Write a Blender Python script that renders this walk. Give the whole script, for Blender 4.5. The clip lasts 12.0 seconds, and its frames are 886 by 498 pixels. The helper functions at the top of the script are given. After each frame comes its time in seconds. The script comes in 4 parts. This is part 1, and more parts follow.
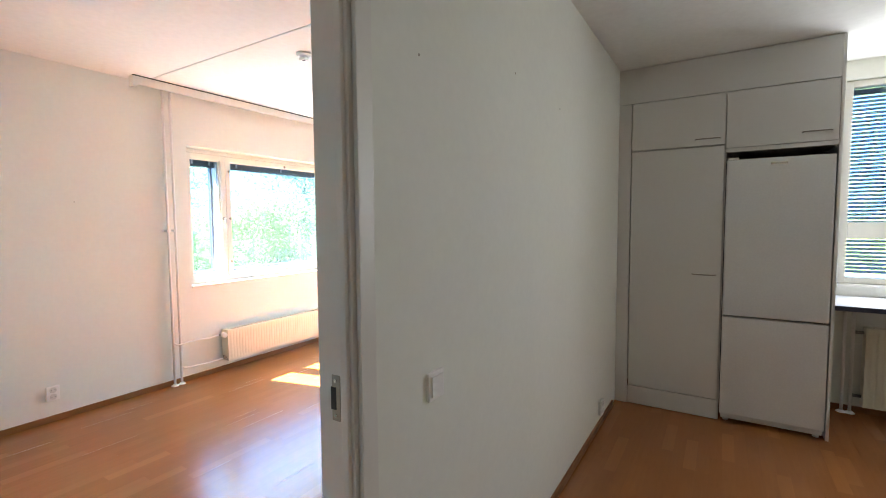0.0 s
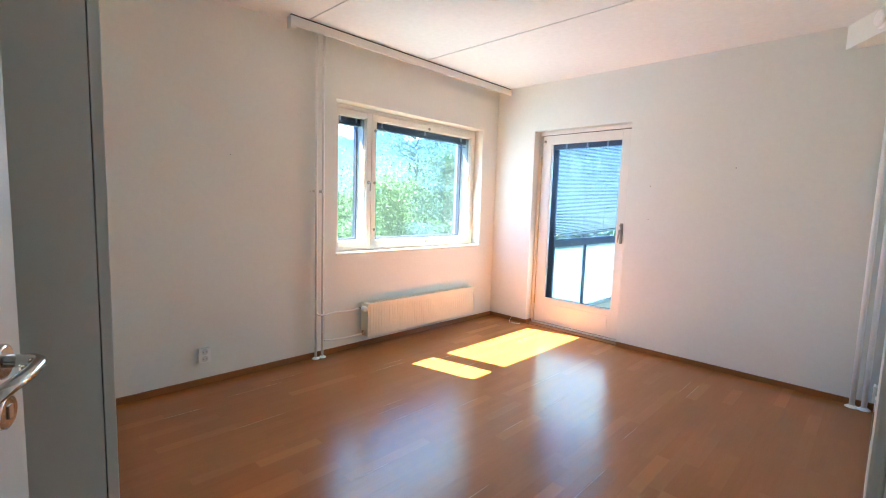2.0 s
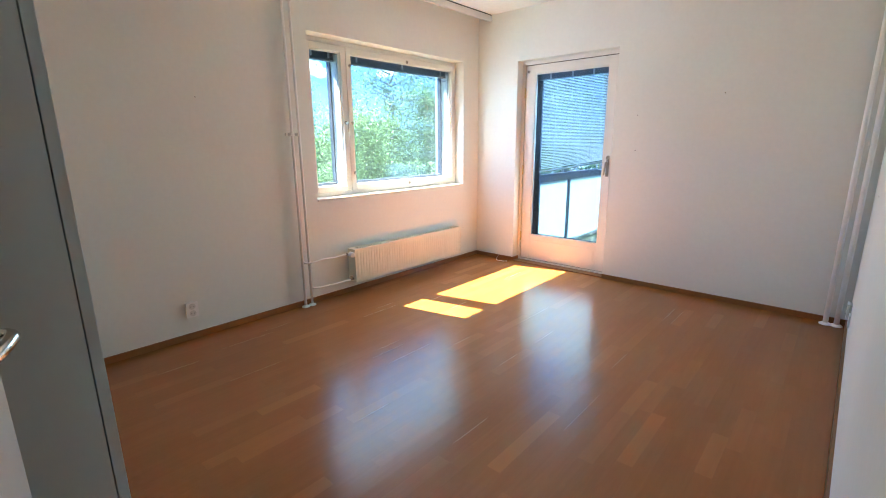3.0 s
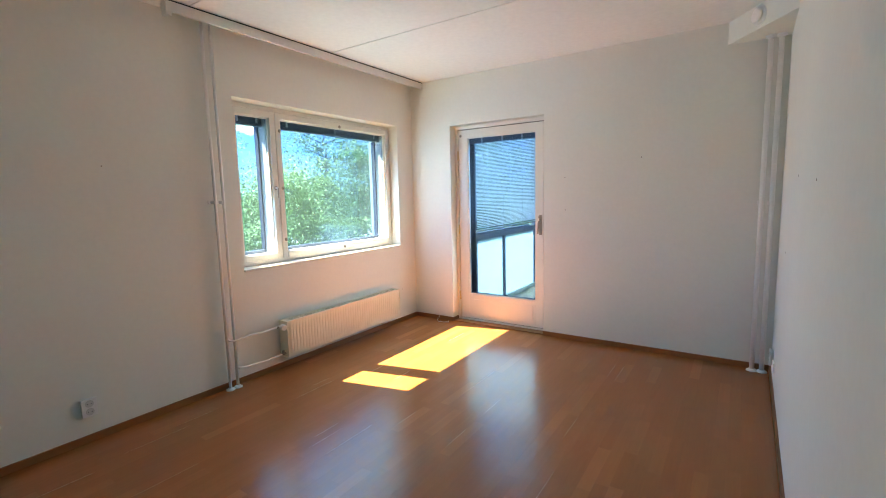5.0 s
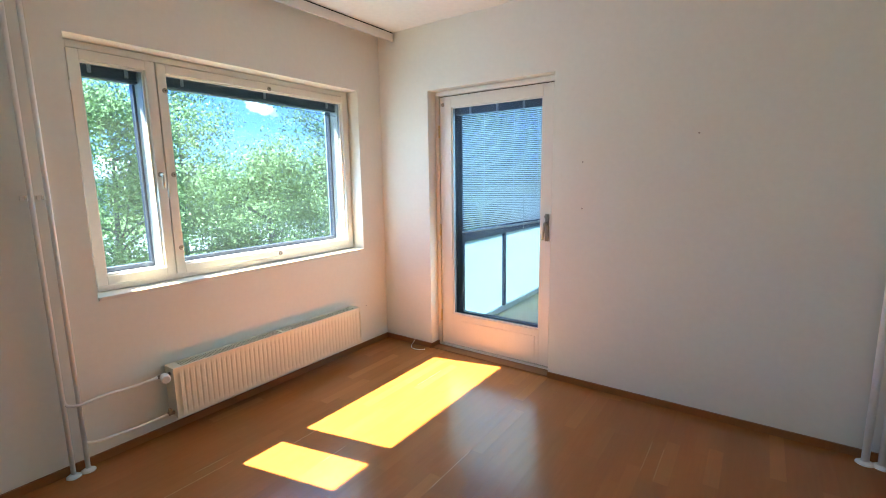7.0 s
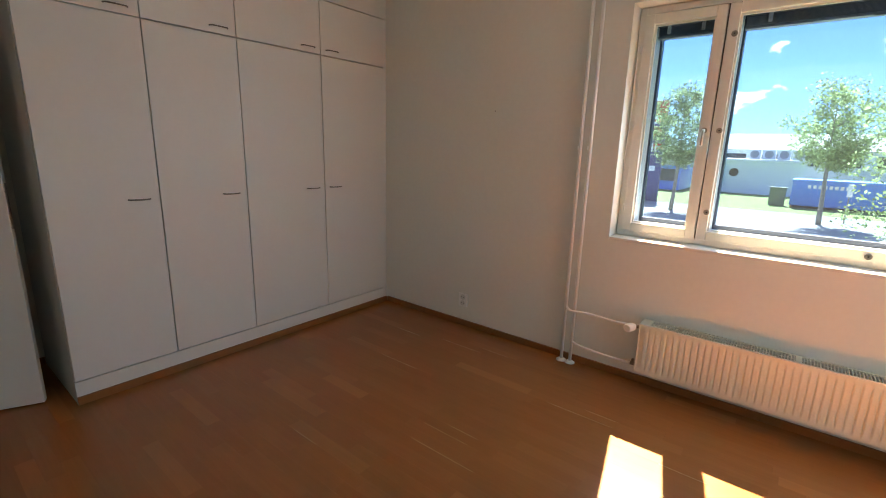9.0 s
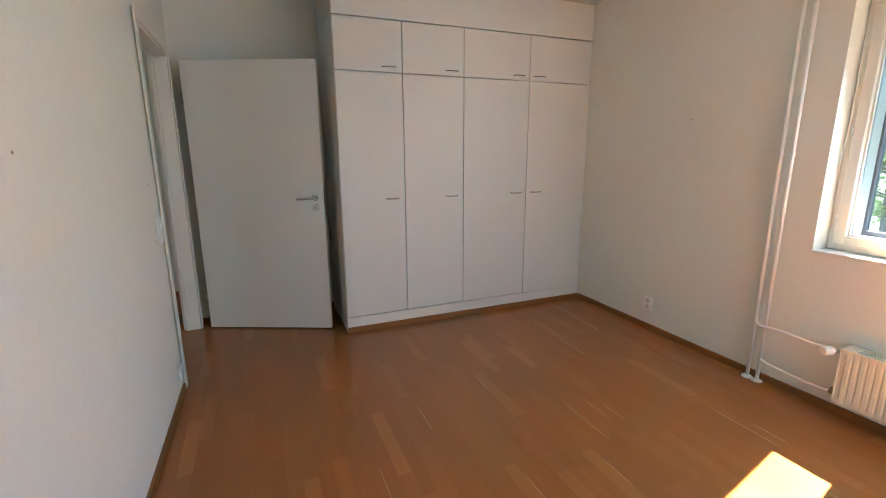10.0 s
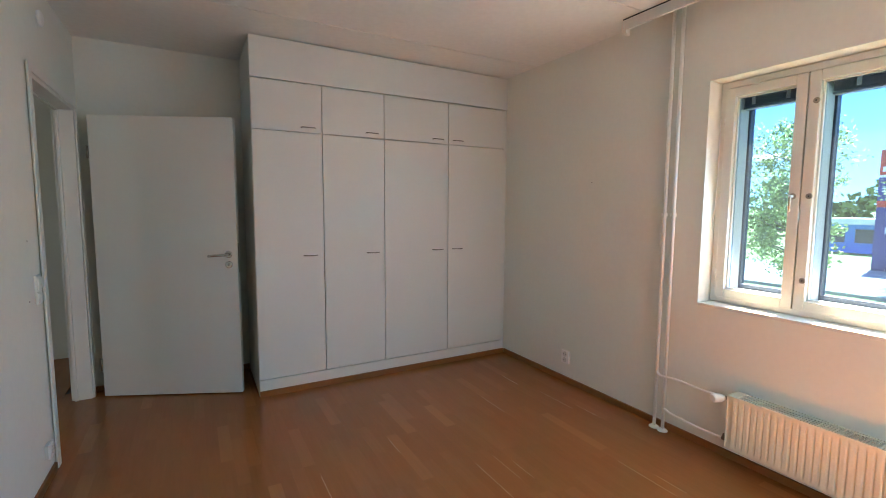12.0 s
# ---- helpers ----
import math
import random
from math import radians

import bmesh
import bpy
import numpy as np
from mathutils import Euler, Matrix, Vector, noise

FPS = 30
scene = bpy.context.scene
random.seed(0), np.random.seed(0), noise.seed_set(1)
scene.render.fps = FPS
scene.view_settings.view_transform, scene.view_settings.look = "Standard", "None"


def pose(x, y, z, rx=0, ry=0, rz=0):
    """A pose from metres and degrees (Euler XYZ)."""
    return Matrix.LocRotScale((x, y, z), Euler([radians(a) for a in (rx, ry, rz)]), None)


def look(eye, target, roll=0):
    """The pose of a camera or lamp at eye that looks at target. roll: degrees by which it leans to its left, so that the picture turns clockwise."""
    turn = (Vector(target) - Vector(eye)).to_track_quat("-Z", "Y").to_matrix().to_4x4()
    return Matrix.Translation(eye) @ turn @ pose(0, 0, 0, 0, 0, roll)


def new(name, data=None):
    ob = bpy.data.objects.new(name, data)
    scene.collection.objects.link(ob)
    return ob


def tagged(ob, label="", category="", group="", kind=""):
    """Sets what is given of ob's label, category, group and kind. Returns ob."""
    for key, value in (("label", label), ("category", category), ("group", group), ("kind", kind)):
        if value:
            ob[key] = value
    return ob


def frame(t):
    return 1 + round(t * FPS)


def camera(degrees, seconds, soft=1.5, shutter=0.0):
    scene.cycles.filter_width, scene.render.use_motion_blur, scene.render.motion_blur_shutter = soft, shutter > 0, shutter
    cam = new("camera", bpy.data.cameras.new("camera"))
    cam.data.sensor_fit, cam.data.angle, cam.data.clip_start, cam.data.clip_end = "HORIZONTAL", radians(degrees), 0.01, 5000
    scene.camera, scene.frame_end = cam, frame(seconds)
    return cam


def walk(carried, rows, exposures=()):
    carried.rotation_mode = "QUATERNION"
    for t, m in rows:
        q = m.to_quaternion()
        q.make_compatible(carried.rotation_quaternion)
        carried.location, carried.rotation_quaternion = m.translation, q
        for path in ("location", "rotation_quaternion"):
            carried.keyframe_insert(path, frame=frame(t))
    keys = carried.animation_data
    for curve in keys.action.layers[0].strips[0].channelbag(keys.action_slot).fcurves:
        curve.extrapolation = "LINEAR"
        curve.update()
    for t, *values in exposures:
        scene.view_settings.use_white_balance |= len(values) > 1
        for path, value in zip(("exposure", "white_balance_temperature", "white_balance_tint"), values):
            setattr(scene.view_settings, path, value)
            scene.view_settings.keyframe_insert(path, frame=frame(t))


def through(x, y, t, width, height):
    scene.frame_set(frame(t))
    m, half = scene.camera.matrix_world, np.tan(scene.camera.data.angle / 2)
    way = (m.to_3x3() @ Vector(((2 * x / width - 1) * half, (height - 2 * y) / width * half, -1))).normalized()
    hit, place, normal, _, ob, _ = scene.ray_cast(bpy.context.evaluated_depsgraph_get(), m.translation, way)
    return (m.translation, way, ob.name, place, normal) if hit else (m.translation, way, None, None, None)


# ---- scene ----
cam = camera(89.3, 12.0, soft=1.0)
PATH = [
    (0, (-0.045, 0.13, 1.455), (-1.1, 1.824, 1.329), -0.4),
    (0.5, (-0.352, 0.097, 1.409), (-1.825, 1.444, 1.273), -1.0),
    (1, (-0.582, 0.214, 1.358), (-2.147, 1.45, 1.202), -0.6),
    (1.5, (-0.738, 0.287, 1.327), (-2.28, 1.55, 1.16), 2.5),
    (2, (-0.885, 0.319, 1.319), (-2.276, 1.742, 1.118), 1.9),
    (2.5, (-0.926, 0.34, 1.318), (-2.278, 1.772, 0.968), -0.0),
    (3, (-0.961, 0.335, 1.313), (-2.26, 1.784, 0.853), -0.4),
    (3.5, (-0.966, 0.397, 1.425), (-2.109, 2.003, 1.09), -1.3),
    (3.7, (-0.963, 0.394, 1.45), (-2.089, 2.024, 1.176), -1.7),
    (5.3, (-1.082, 0.442, 1.373), (-2.182, 2.096, 1.138), -1.3),
    (5.5, (-1.107, 0.511, 1.364), (-2.21, 2.162, 1.122), -1.3),
    (6, (-1.227, 0.786, 1.423), (-2.322, 2.437, 1.146), -1.3),
    (6.5, (-1.369, 1.155, 1.427), (-2.462, 2.803, 1.132), -1.1),
    (6.7, (-1.408, 1.324, 1.447), (-2.501, 2.971, 1.143), -1.1),
    (8.3, (-1.584, 2.854, 1.393), (-3.543, 2.991, 1.017), 4.1),
    (8.5, (-1.589, 3.012, 1.37), (-3.505, 2.611, 0.961), 4.8),
    (9, (-1.479, 3.274, 1.374), (-3.007, 2.063, 0.926), 1.5),
    (9.5, (-1.354, 3.528, 1.407), (-2.404, 1.886, 0.958), -1.8),
    (10, (-1.362, 3.856, 1.422), (-2.114, 2.054, 0.988), -0.3),
    (10.5, (-1.37, 4.062, 1.458), (-2.101, 2.229, 1.136), -0.2),
    (11, (-1.34, 4.124, 1.499), (-2.059, 2.267, 1.31), -0.1),
    (11.5, (-1.365, 4.09, 1.444), (-2.085, 2.233, 1.263), -0.2),
    (12, (-1.566, 3.979, 1.425), (-2.534, 2.239, 1.239), 0.3),
]
# the clip's camera darkens its picture as it turns to the window; its white balance is cool
EXPOSURES = [(0.0, 5.08, 9900, 18), (0.5, 4.86, 9800, 18), (1.0, 4.56, 9500, 14), (1.5, 4.38, 9350, 13), (2.5, 4.13, 9600, 11), (3.5, 3.98, 9400, 9), (5.5, 3.69, 9600, 8), (6.5, 3.69, 9600, 8),
             (8.3, 3.00, 12300, 17), (8.5, 3.00, 12300, 17), (9.0, 3.33, 12600, 18), (9.5, 3.84, 12300, 16), (10.0, 4.10, 11100, 13), (10.5, 3.96, 10300, 11), (12.0, 3.83, 10200, 11)]
walk(cam, [(t, look(eye, target, roll)) for t, eye, target, roll in PATH], EXPOSURES)

# ---- light ----
world = bpy.data.worlds.new("sky")
scene.world = world
world.use_nodes = True
SUN_EL, SUN_AZ = radians(52.4), (0.974, 0.228)      # height, and the way the light travels on the plan
wn = world.node_tree.nodes
sky = wn.new("ShaderNodeTexSky")
sky.sky_type, sky.sun_disc = "NISHITA", False
sky.sun_elevation, sky.dust_density, sky.ozone_density = SUN_EL, 0.3, 3.0
sky.altitude = 1500
sky.sun_rotation = math.atan2(-SUN_AZ[0], -SUN_AZ[1])
wn["Background"].inputs["Strength"].default_value = 0.056
wl = world.node_tree.links
wc, wm, cn, cr, cmix = wn.new("ShaderNodeTexCoord"), wn.new("ShaderNodeMapping"), wn.new("ShaderNodeTexNoise"), wn.new("ShaderNodeValToRGB"), wn.new("ShaderNodeMix")
wm.inputs["Scale"].default_value = (1.0, 1.0, 1.9)
wm.inputs["Location"].default_value = (0.35, 0.1, 0.0)
cn.inputs["Scale"].default_value, cn.inputs["Detail"].default_value, cn.inputs["Roughness"].default_value = 9.0, 6, 0.50
cr.color_ramp.elements[0].position, cr.color_ramp.elements[1].position = 0.615, 0.665
cmix.data_type, cmix.inputs["B"].default_value = "RGBA", (16.0, 16.2, 16.6, 1)      # fair-weather clouds all round the sky
wl.new(wc.outputs["Generated"], wm.inputs["Vector"])
wl.new(wm.outputs["Vector"], cn.inputs["Vector"])
wl.new(cn.outputs["Fac"], cr.inputs["Fac"])
wl.new(cr.outputs["Color"], cmix.inputs["Factor"])
deep = wn.new("ShaderNodeMix")
deep.data_type, deep.blend_type, deep.inputs["Factor"].default_value, deep.inputs["B"].default_value = "RGBA", "MULTIPLY", 1.0, (0.36, 0.75, 1.10, 1)      # a clear northern summer sky
wl.new(sky.outputs["Color"], deep.inputs["A"])
wl.new(deep.outputs["Result"], cmix.inputs["A"])
wl.new(cmix.outputs["Result"], wn["Background"].inputs["Color"])
sun = new("sun", bpy.data.lights.new("sun", "SUN"))
sun.data.energy, sun.data.angle, sun.data.color = 5.0, radians(0.55), (1.0, 0.96, 0.90)
travel = Vector((SUN_AZ[0] * math.cos(SUN_EL), SUN_AZ[1] * math.cos(SUN_EL), -math.sin(SUN_EL)))
sun.matrix_world = look((-30, -5, 40), Vector((-30, -5, 40)) + travel)



def daylight(eye, target, wide, high, watts, colour):
    """An area lamp in a window's opening, for the sky's light."""
    ob = new("window_daylight", bpy.data.lights.new("window_daylight", "AREA"))
    ob.data.shape, ob.data.size, ob.data.size_y, ob.data.energy, ob.data.color = "RECTANGLE", wide, high, watts, colour
    ob.matrix_world = look(eye, target)


daylight((-4.296, 3.34, 1.50), (0, 3.34, 0.55), 1.70, 1.08, 2.15, (0.25, 0.54, 1.0))
daylight((-3.17, 4.655, 0.68), (-3.17, 0, 0.68), 0.80, 0.72, 0.55, (0.36, 0.66, 1.0))
daylight((-3.17, 4.875, 1.55), (-3.17, 0, 1.55), 0.80, 0.90, 0.85, (0.36, 0.68, 1.0))
daylight((1.30, 4.575, 1.73), (1.30, 0, 1.73), 1.00, 1.40, 1.35, (0.54, 0.72, 1.0))


# ---- materials ----
def material(name, base, rough=0.5, metal=0.0, vary=0.06, scale=3.0, fine=0.03, bump=0.0, bump_scale=200.0, spec=0.5, coat=0.0, objects=0.0):
    """A surface with a cloudy variation, a fine one, a relief and a spread from object to object."""
    m = bpy.data.materials.new(name)
    m.use_nodes = True
    t, n = m.node_tree, m.node_tree.nodes
    bsdf = n["Principled BSDF"]
    bsdf.inputs["Roughness"].default_value = rough
    bsdf.inputs["Metallic"].default_value = metal
    bsdf.inputs["Specular IOR Level"].default_value = spec
    bsdf.inputs["Coat Weight"].default_value = coat
    co = n.new("ShaderNodeTexCoord")
    big, small = n.new("ShaderNodeTexNoise"), n.new("ShaderNodeTexNoise")
    big.inputs["Scale"].default_value, small.inputs["Scale"].default_value = scale, scale * 27
    big.inputs["Detail"].default_value = 4
    t.links.new(co.outputs["Object"], big.inputs["Vector"])
    t.links.new(co.outputs["Object"], small.inputs["Vector"])
    def scaled(socket, amount):
        r = n.new("ShaderNodeMapRange")
        r.inputs["From Min"].default_value, r.inputs["From Max"].default_value = 0.25, 0.75
        r.inputs["To Min"].default_value, r.inputs["To Max"].default_value = 1 - amount, 1 + amount
        t.links.new(socket, r.inputs["Value"])
        return r.outputs["Result"]
    mul = n.new("ShaderNodeMath")
    mul.operation = "MULTIPLY"
    t.links.new(scaled(big.outputs["Fac"], vary), mul.inputs[0])
    t.links.new(scaled(small.outputs["Fac"], fine), mul.inputs[1])
    value = mul.outputs[0]
    if objects:
        info, r, more = n.new("ShaderNodeObjectInfo"), n.new("ShaderNodeMapRange"), n.new("ShaderNodeMath")
        r.inputs["To Min"].default_value, r.inputs["To Max"].default_value = 1 - objects, 1 + objects
        more.operation = "MULTIPLY"
        t.links.new(info.outputs["Random"], r.inputs["Value"])
        t.links.new(r.outputs["Result"], more.inputs[0])
        t.links.new(value, more.inputs[1])
        value = more.outputs[0]
    tint = n.new("ShaderNodeVectorMath")
    tint.operation = "SCALE"
    tint.inputs[0].default_value = base
    t.links.new(value, tint.inputs["Scale"])
    t.links.new(tint.outputs["Vector"], bsdf.inputs["Base Color"])
    if bump:
        grain, b = n.new("ShaderNodeTexNoise"), n.new("ShaderNodeBump")
        grain.inputs["Scale"].default_value = bump_scale
        b.inputs["Strength"].default_value, b.inputs["Distance"].default_value = bump, 0.002
        t.links.new(co.outputs["Object"], grain.inputs["Vector"])
        t.links.new(grain.outputs["Fac"], b.inputs["Height"])
        t.links.new(b.outputs["Normal"], bsdf.inputs["Normal"])
    return m


def wood(name, dark, light, rough, spread, spec=0.5):
    """Lacquered parquet: grain along y, each stave with its own tone."""
    m = bpy.data.materials.new(name)
    m.use_nodes = True
    t, n = m.node_tree, m.node_tree.nodes
    bsdf = n["Principled BSDF"]
    bsdf.inputs["Specular IOR Level"].default_value = spec
    info, geo = n.new("ShaderNodeObjectInfo"), n.new("ShaderNodeNewGeometry")
    add, fract = n.new("ShaderNodeMath"), n.new("ShaderNodeMath")
    add.operation, fract.operation = "ADD", "FRACT"
    t.links.new(info.outputs["Random"], add.inputs[0])
    t.links.new(geo.outputs["Random Per Island"], add.inputs[1])
    t.links.new(add.outputs[0], fract.inputs[0])
    shift, stretch, grain, cloud = n.new("ShaderNodeVectorMath"), n.new("ShaderNodeMapping"), n.new("ShaderNodeTexNoise"), n.new("ShaderNodeTexNoise")
    shift.operation = "ADD"
    hop = n.new("ShaderNodeCombineXYZ")
    far = n.new("ShaderNodeMath")
    far.operation, far.inputs[1].default_value = "MULTIPLY", 37.0
    t.links.new(fract.outputs[0], far.inputs[0])
    t.links.new(far.outputs[0], hop.inputs["Z"])
    t.links.new(geo.outputs["Position"], shift.inputs[0])
    t.links.new(hop.outputs["Vector"], shift.inputs[1])
    stretch.inputs["Scale"].default_value = (55, 3.5, 20)
    t.links.new(shift.outputs["Vector"], stretch.inputs["Vector"])
    t.links.new(stretch.outputs["Vector"], grain.inputs["Vector"])
    grain.inputs["Scale"].default_value, grain.inputs["Detail"].default_value, grain.inputs["Distortion"].default_value = 1.0, 5, 0.6
    t.links.new(geo.outputs["Position"], cloud.inputs["Vector"])
    cloud.inputs["Scale"].default_value = 1.6
    ramp = n.new("ShaderNodeValToRGB")
    ramp.color_ramp.elements[0].color, ramp.color_ramp.elements[1].color = (*dark, 1), (*light, 1)
    ramp.color_ramp.elements[0].position, ramp.color_ramp.elements[1].position = 0.0, 1.0
    tone = n.new("ShaderNodeMapRange")
    tone.inputs["To Min"].default_value, tone.inputs["To Max"].default_value = 0.40, 0.40 + 0.5 * spread
    power = n.new("ShaderNodeMath")
    power.operation, power.inputs[1].default_value = "POWER", 14.0
    t.links.new(fract.outputs[0], power.inputs[0])
    pale = n.new("ShaderNodeMath")
    pale.operation, pale.inputs[1].default_value = "MULTIPLY_ADD", 2.6
    t.links.new(power.outputs[0], pale.inputs[0])
    t.links.new(fract.outputs[0], pale.inputs[2])
    tone.clamp = False
    t.links.new(pale.outputs[0], tone.inputs["Value"])
    mix = n.new("ShaderNodeMath")
    mix.operation, mix.inputs[1].default_value = "MULTIPLY_ADD", 0.24
    t.links.new(grain.outputs["Fac"], mix.inputs[0])
    low = n.new("ShaderNodeMath")
    low.operation, low.inputs[1].default_value = "SUBTRACT", 0.12
    t.links.new(tone.outputs["Result"], low.inputs[0])
    t.links.new(low.outputs[0], mix.inputs[2])
    t.links.new(mix.outputs[0], ramp.inputs["Fac"])
    t.links.new(ramp.outputs["Color"], bsdf.inputs["Base Color"])
    rr = n.new("ShaderNodeMapRange")
    rr.inputs["To Min"].default_value, rr.inputs["To Max"].default_value = rough - 0.05, rough + 0.07
    t.links.new(cloud.outputs["Fac"], rr.inputs["Value"])
    t.links.new(rr.outputs["Result"], bsdf.inputs["Roughness"])
    bump = n.new("ShaderNodeBump")
    bump.inputs["Strength"].default_value, bump.inputs["Distance"].default_value = 0.06, 0.001
    t.links.new(grain.outputs["Fac"], bump.inputs["Height"])
    t.links.new(bump.outputs["Normal"], bsdf.inputs["Normal"])
    return m


def glass(name, tint, gloss=0.12, dust=0.0):
    """A thin pane: lets the view through, mirrors at a slant, and has a film of fine dust."""
    m = bpy.data.materials.new(name)
    m.use_nodes = True
    t, n = m.node_tree, m.node_tree.nodes
    n.remove(n["Principled BSDF"])
    clear, shiny, mix, fres, amount = n.new("ShaderNodeBsdfTransparent"), n.new("ShaderNodeBsdfGlossy"), n.new("ShaderNodeMixShader"), n.new("ShaderNodeFresnel"), n.new("ShaderNodeMath")
    clear.inputs["Color"].default_value = (*tint, 1)
    shiny.inputs["Roughness"].default_value = 0.01
    amount.operation, amount.inputs[1].default_value = "MULTIPLY", gloss
    t.links.new(fres.outputs["Fac"], amount.inputs[0])
    t.links.new(amount.outputs[0], mix.inputs["Fac"])
    t.links.new(clear.outputs["BSDF"], mix.inputs[1])
    t.links.new(shiny.outputs["BSDF"], mix.inputs[2])
    film, veil, spots, patchy = n.new("ShaderNodeBsdfTranslucent"), n.new("ShaderNodeMixShader"), n.new("ShaderNodeTexNoise"), n.new("ShaderNodeMapRange")
    film.inputs["Color"].default_value = (0.72, 0.80, 0.88, 1)
    spots.inputs["Scale"].default_value, spots.inputs["Detail"].default_value = 5.0, 4
    patchy.inputs["To Min"].default_value, patchy.inputs["To Max"].default_value = 0.5 * dust, 1.5 * dust
    t.links.new(spots.outputs["Fac"], patchy.inputs["Value"])
    t.links.new(patchy.outputs["Result"], veil.inputs["Fac"])
    t.links.new(mix.outputs["Shader"], veil.inputs[1])
    t.links.new(film.outputs["BSDF"], veil.inputs[2])
    t.links.new(veil.outputs["Shader"], n["Material Output"].inputs["Surface"])
    return m


def leafy(name, base, through=0.4, spread=0.35):
    """Leaves: lit from the front and from behind, each with its own green."""
    m = bpy.data.materials.new(name)
    m.use_nodes = True
    t, n = m.node_tree, m.node_tree.nodes
    n.remove(n["Principled BSDF"])
    geo, r, tint = n.new("ShaderNodeNewGeometry"), n.new("ShaderNodeMapRange"), n.new("ShaderNodeVectorMath")
    r.inputs["To Min"].default_value, r.inputs["To Max"].default_value = 1 - spread, 1 + spread
    t.links.new(geo.outputs["Random Per Island"], r.inputs["Value"])
    tint.operation, tint.inputs[0].default_value = "SCALE", base
    t.links.new(r.outputs["Result"], tint.inputs["Scale"])
    front, back, mix = n.new("ShaderNodeBsdfDiffuse"), n.new("ShaderNodeBsdfTranslucent"), n.new("ShaderNodeMixShader")
    mix.inputs["Fac"].default_value = through
    for s in (front, back):
        t.links.new(tint.outputs["Vector"], s.inputs["Color"])
    t.links.new(front.outputs["BSDF"], mix.inputs[1])
    t.links.new(back.outputs["BSDF"], mix.inputs[2])
    t.links.new(mix.outputs["Shader"], n["Material Output"].inputs["Surface"])
    return m


WALL = material("wall_paint", (0.81, 0.805, 0.735), 0.75, vary=0.025, scale=1.2, fine=0.015, bump=0.12, bump_scale=260)
CEIL = material("ceiling_paint", (0.83, 0.82, 0.785), 0.85, vary=0.03, scale=0.9, fine=0.03, bump=0.35, bump_scale=420)
PAINT = material("white_gloss_paint", (0.78, 0.75, 0.70), 0.35, vary=0.03, scale=2, fine=0.01, bump=0.03, bump_scale=90)
FRAMEPAINT = material("window_paint", (0.78, 0.75, 0.68), 0.3, vary=0.04, scale=3, fine=0.015, bump=0.05, bump_scale=60)
LEAF_PAINT = material("door_paint", (0.71, 0.705, 0.665), 0.38, vary=0.03, scale=1.5, fine=0.01, bump=0.05, bump_scale=150)
LAMINATE = material("white_laminate", (0.73, 0.715, 0.675), 0.42, vary=0.02, scale=1.5, fine=0.01, objects=0.015)
LAMINATE_EDGE = material("laminate_edge", (0.66, 0.63, 0.59), 0.5, vary=0.03)
# near-black for shade painted into gaps, and for parts that are dark themselves
SHADE_AND_DARK = material("gap_shade_and_dark_parts", (0.03, 0.025, 0.02), 0.8)
PARQUET = wood("parquet", (0.208, 0.060, 0.013), (0.535, 0.193, 0.060), 0.21, 0.19, 0.55)
SKIRT = wood("baseboard_wood", (0.19, 0.062, 0.016), (0.38, 0.135, 0.040), 0.35, 0.15)
SUBFLOOR = material("subfloor", (0.10, 0.05, 0.02), 0.7)
# pale tone that paints the light caught by stave edges
JOINT_GLINT = material("painted_joint_glint", (0.52, 0.26, 0.10), 0.3, vary=0.2, scale=8)
ENAMEL = material("radiator_enamel", (0.80, 0.77, 0.64), 0.3, vary=0.02)
PIPE = material("pipe_paint", (0.90, 0.88, 0.84), 0.35, vary=0.04, scale=8, bump=0.05, bump_scale=40)
PLASTIC = material("white_plastic", (0.90, 0.88, 0.85), 0.35, vary=0.015)
CHROME = material("chrome", (0.62, 0.60, 0.57), 0.14, metal=1.0, vary=0.05, scale=20)
DARKSTEEL = material("dark_steel", (0.20, 0.18, 0.16), 0.35, metal=1.0, vary=0.12, scale=25)
STEEL = material("worn_steel", (0.36, 0.32, 0.27), 0.32, metal=1.0, vary=0.12, scale=25, bump=0.05, bump_scale=300)
BRASS = material("hinge_brass", (0.70, 0.55, 0.30), 0.3, metal=1.0, vary=0.1, scale=30)
SEAL = material("brown_rubber_seal", (0.13, 0.105, 0.075), 0.7)
BLACK = material("black_hole", (0.012, 0.011, 0.010), 0.6)
DARKMETAL = material("dark_blue_grey_metal", (0.085, 0.105, 0.145), 0.45, vary=0.08)
SLAT = material("blind_slat", (0.27, 0.28, 0.30), 0.45, vary=0.05)

FRIDGE = material("fridge_enamel", (0.76, 0.76, 0.74), 0.28, vary=0.015, bump=0.04, bump_scale=120)
WORKTOP = material("pale_worktop", (0.70, 0.72, 0.76), 0.25, vary=0.04)
DARK_EDGE = material("dark_worktop_edge", (0.02, 0.022, 0.035), 0.4)
PANE = glass("window_glass", (0.640, 0.77, 0.895), dust=0.0038)
KITCHEN_SLAT = leafy("kitchen_blind_slat", (0.42, 0.47, 0.56), 0.5, 0.02)
SLAT_LIGHT = leafy("pale_blind_slat", (0.97, 0.96, 0.94), 0.55, 0.02)
FROST = leafy("frosted_glass", (0.60, 0.70, 0.73), 0.75, 0.02)
DECK = material("balcony_deck", (0.82, 0.60, 0.44), 0.8, vary=0.08, scale=4, bump=0.3)
CONCRETE = material("facade_concrete", (0.50, 0.49, 0.46), 0.85, vary=0.06, scale=1.5, bump=0.3)
GRASS = material("lawn", (0.15, 0.22, 0.045), 0.9, vary=0.25, scale=0.25, fine=0.3, bump=0.6, bump_scale=9)
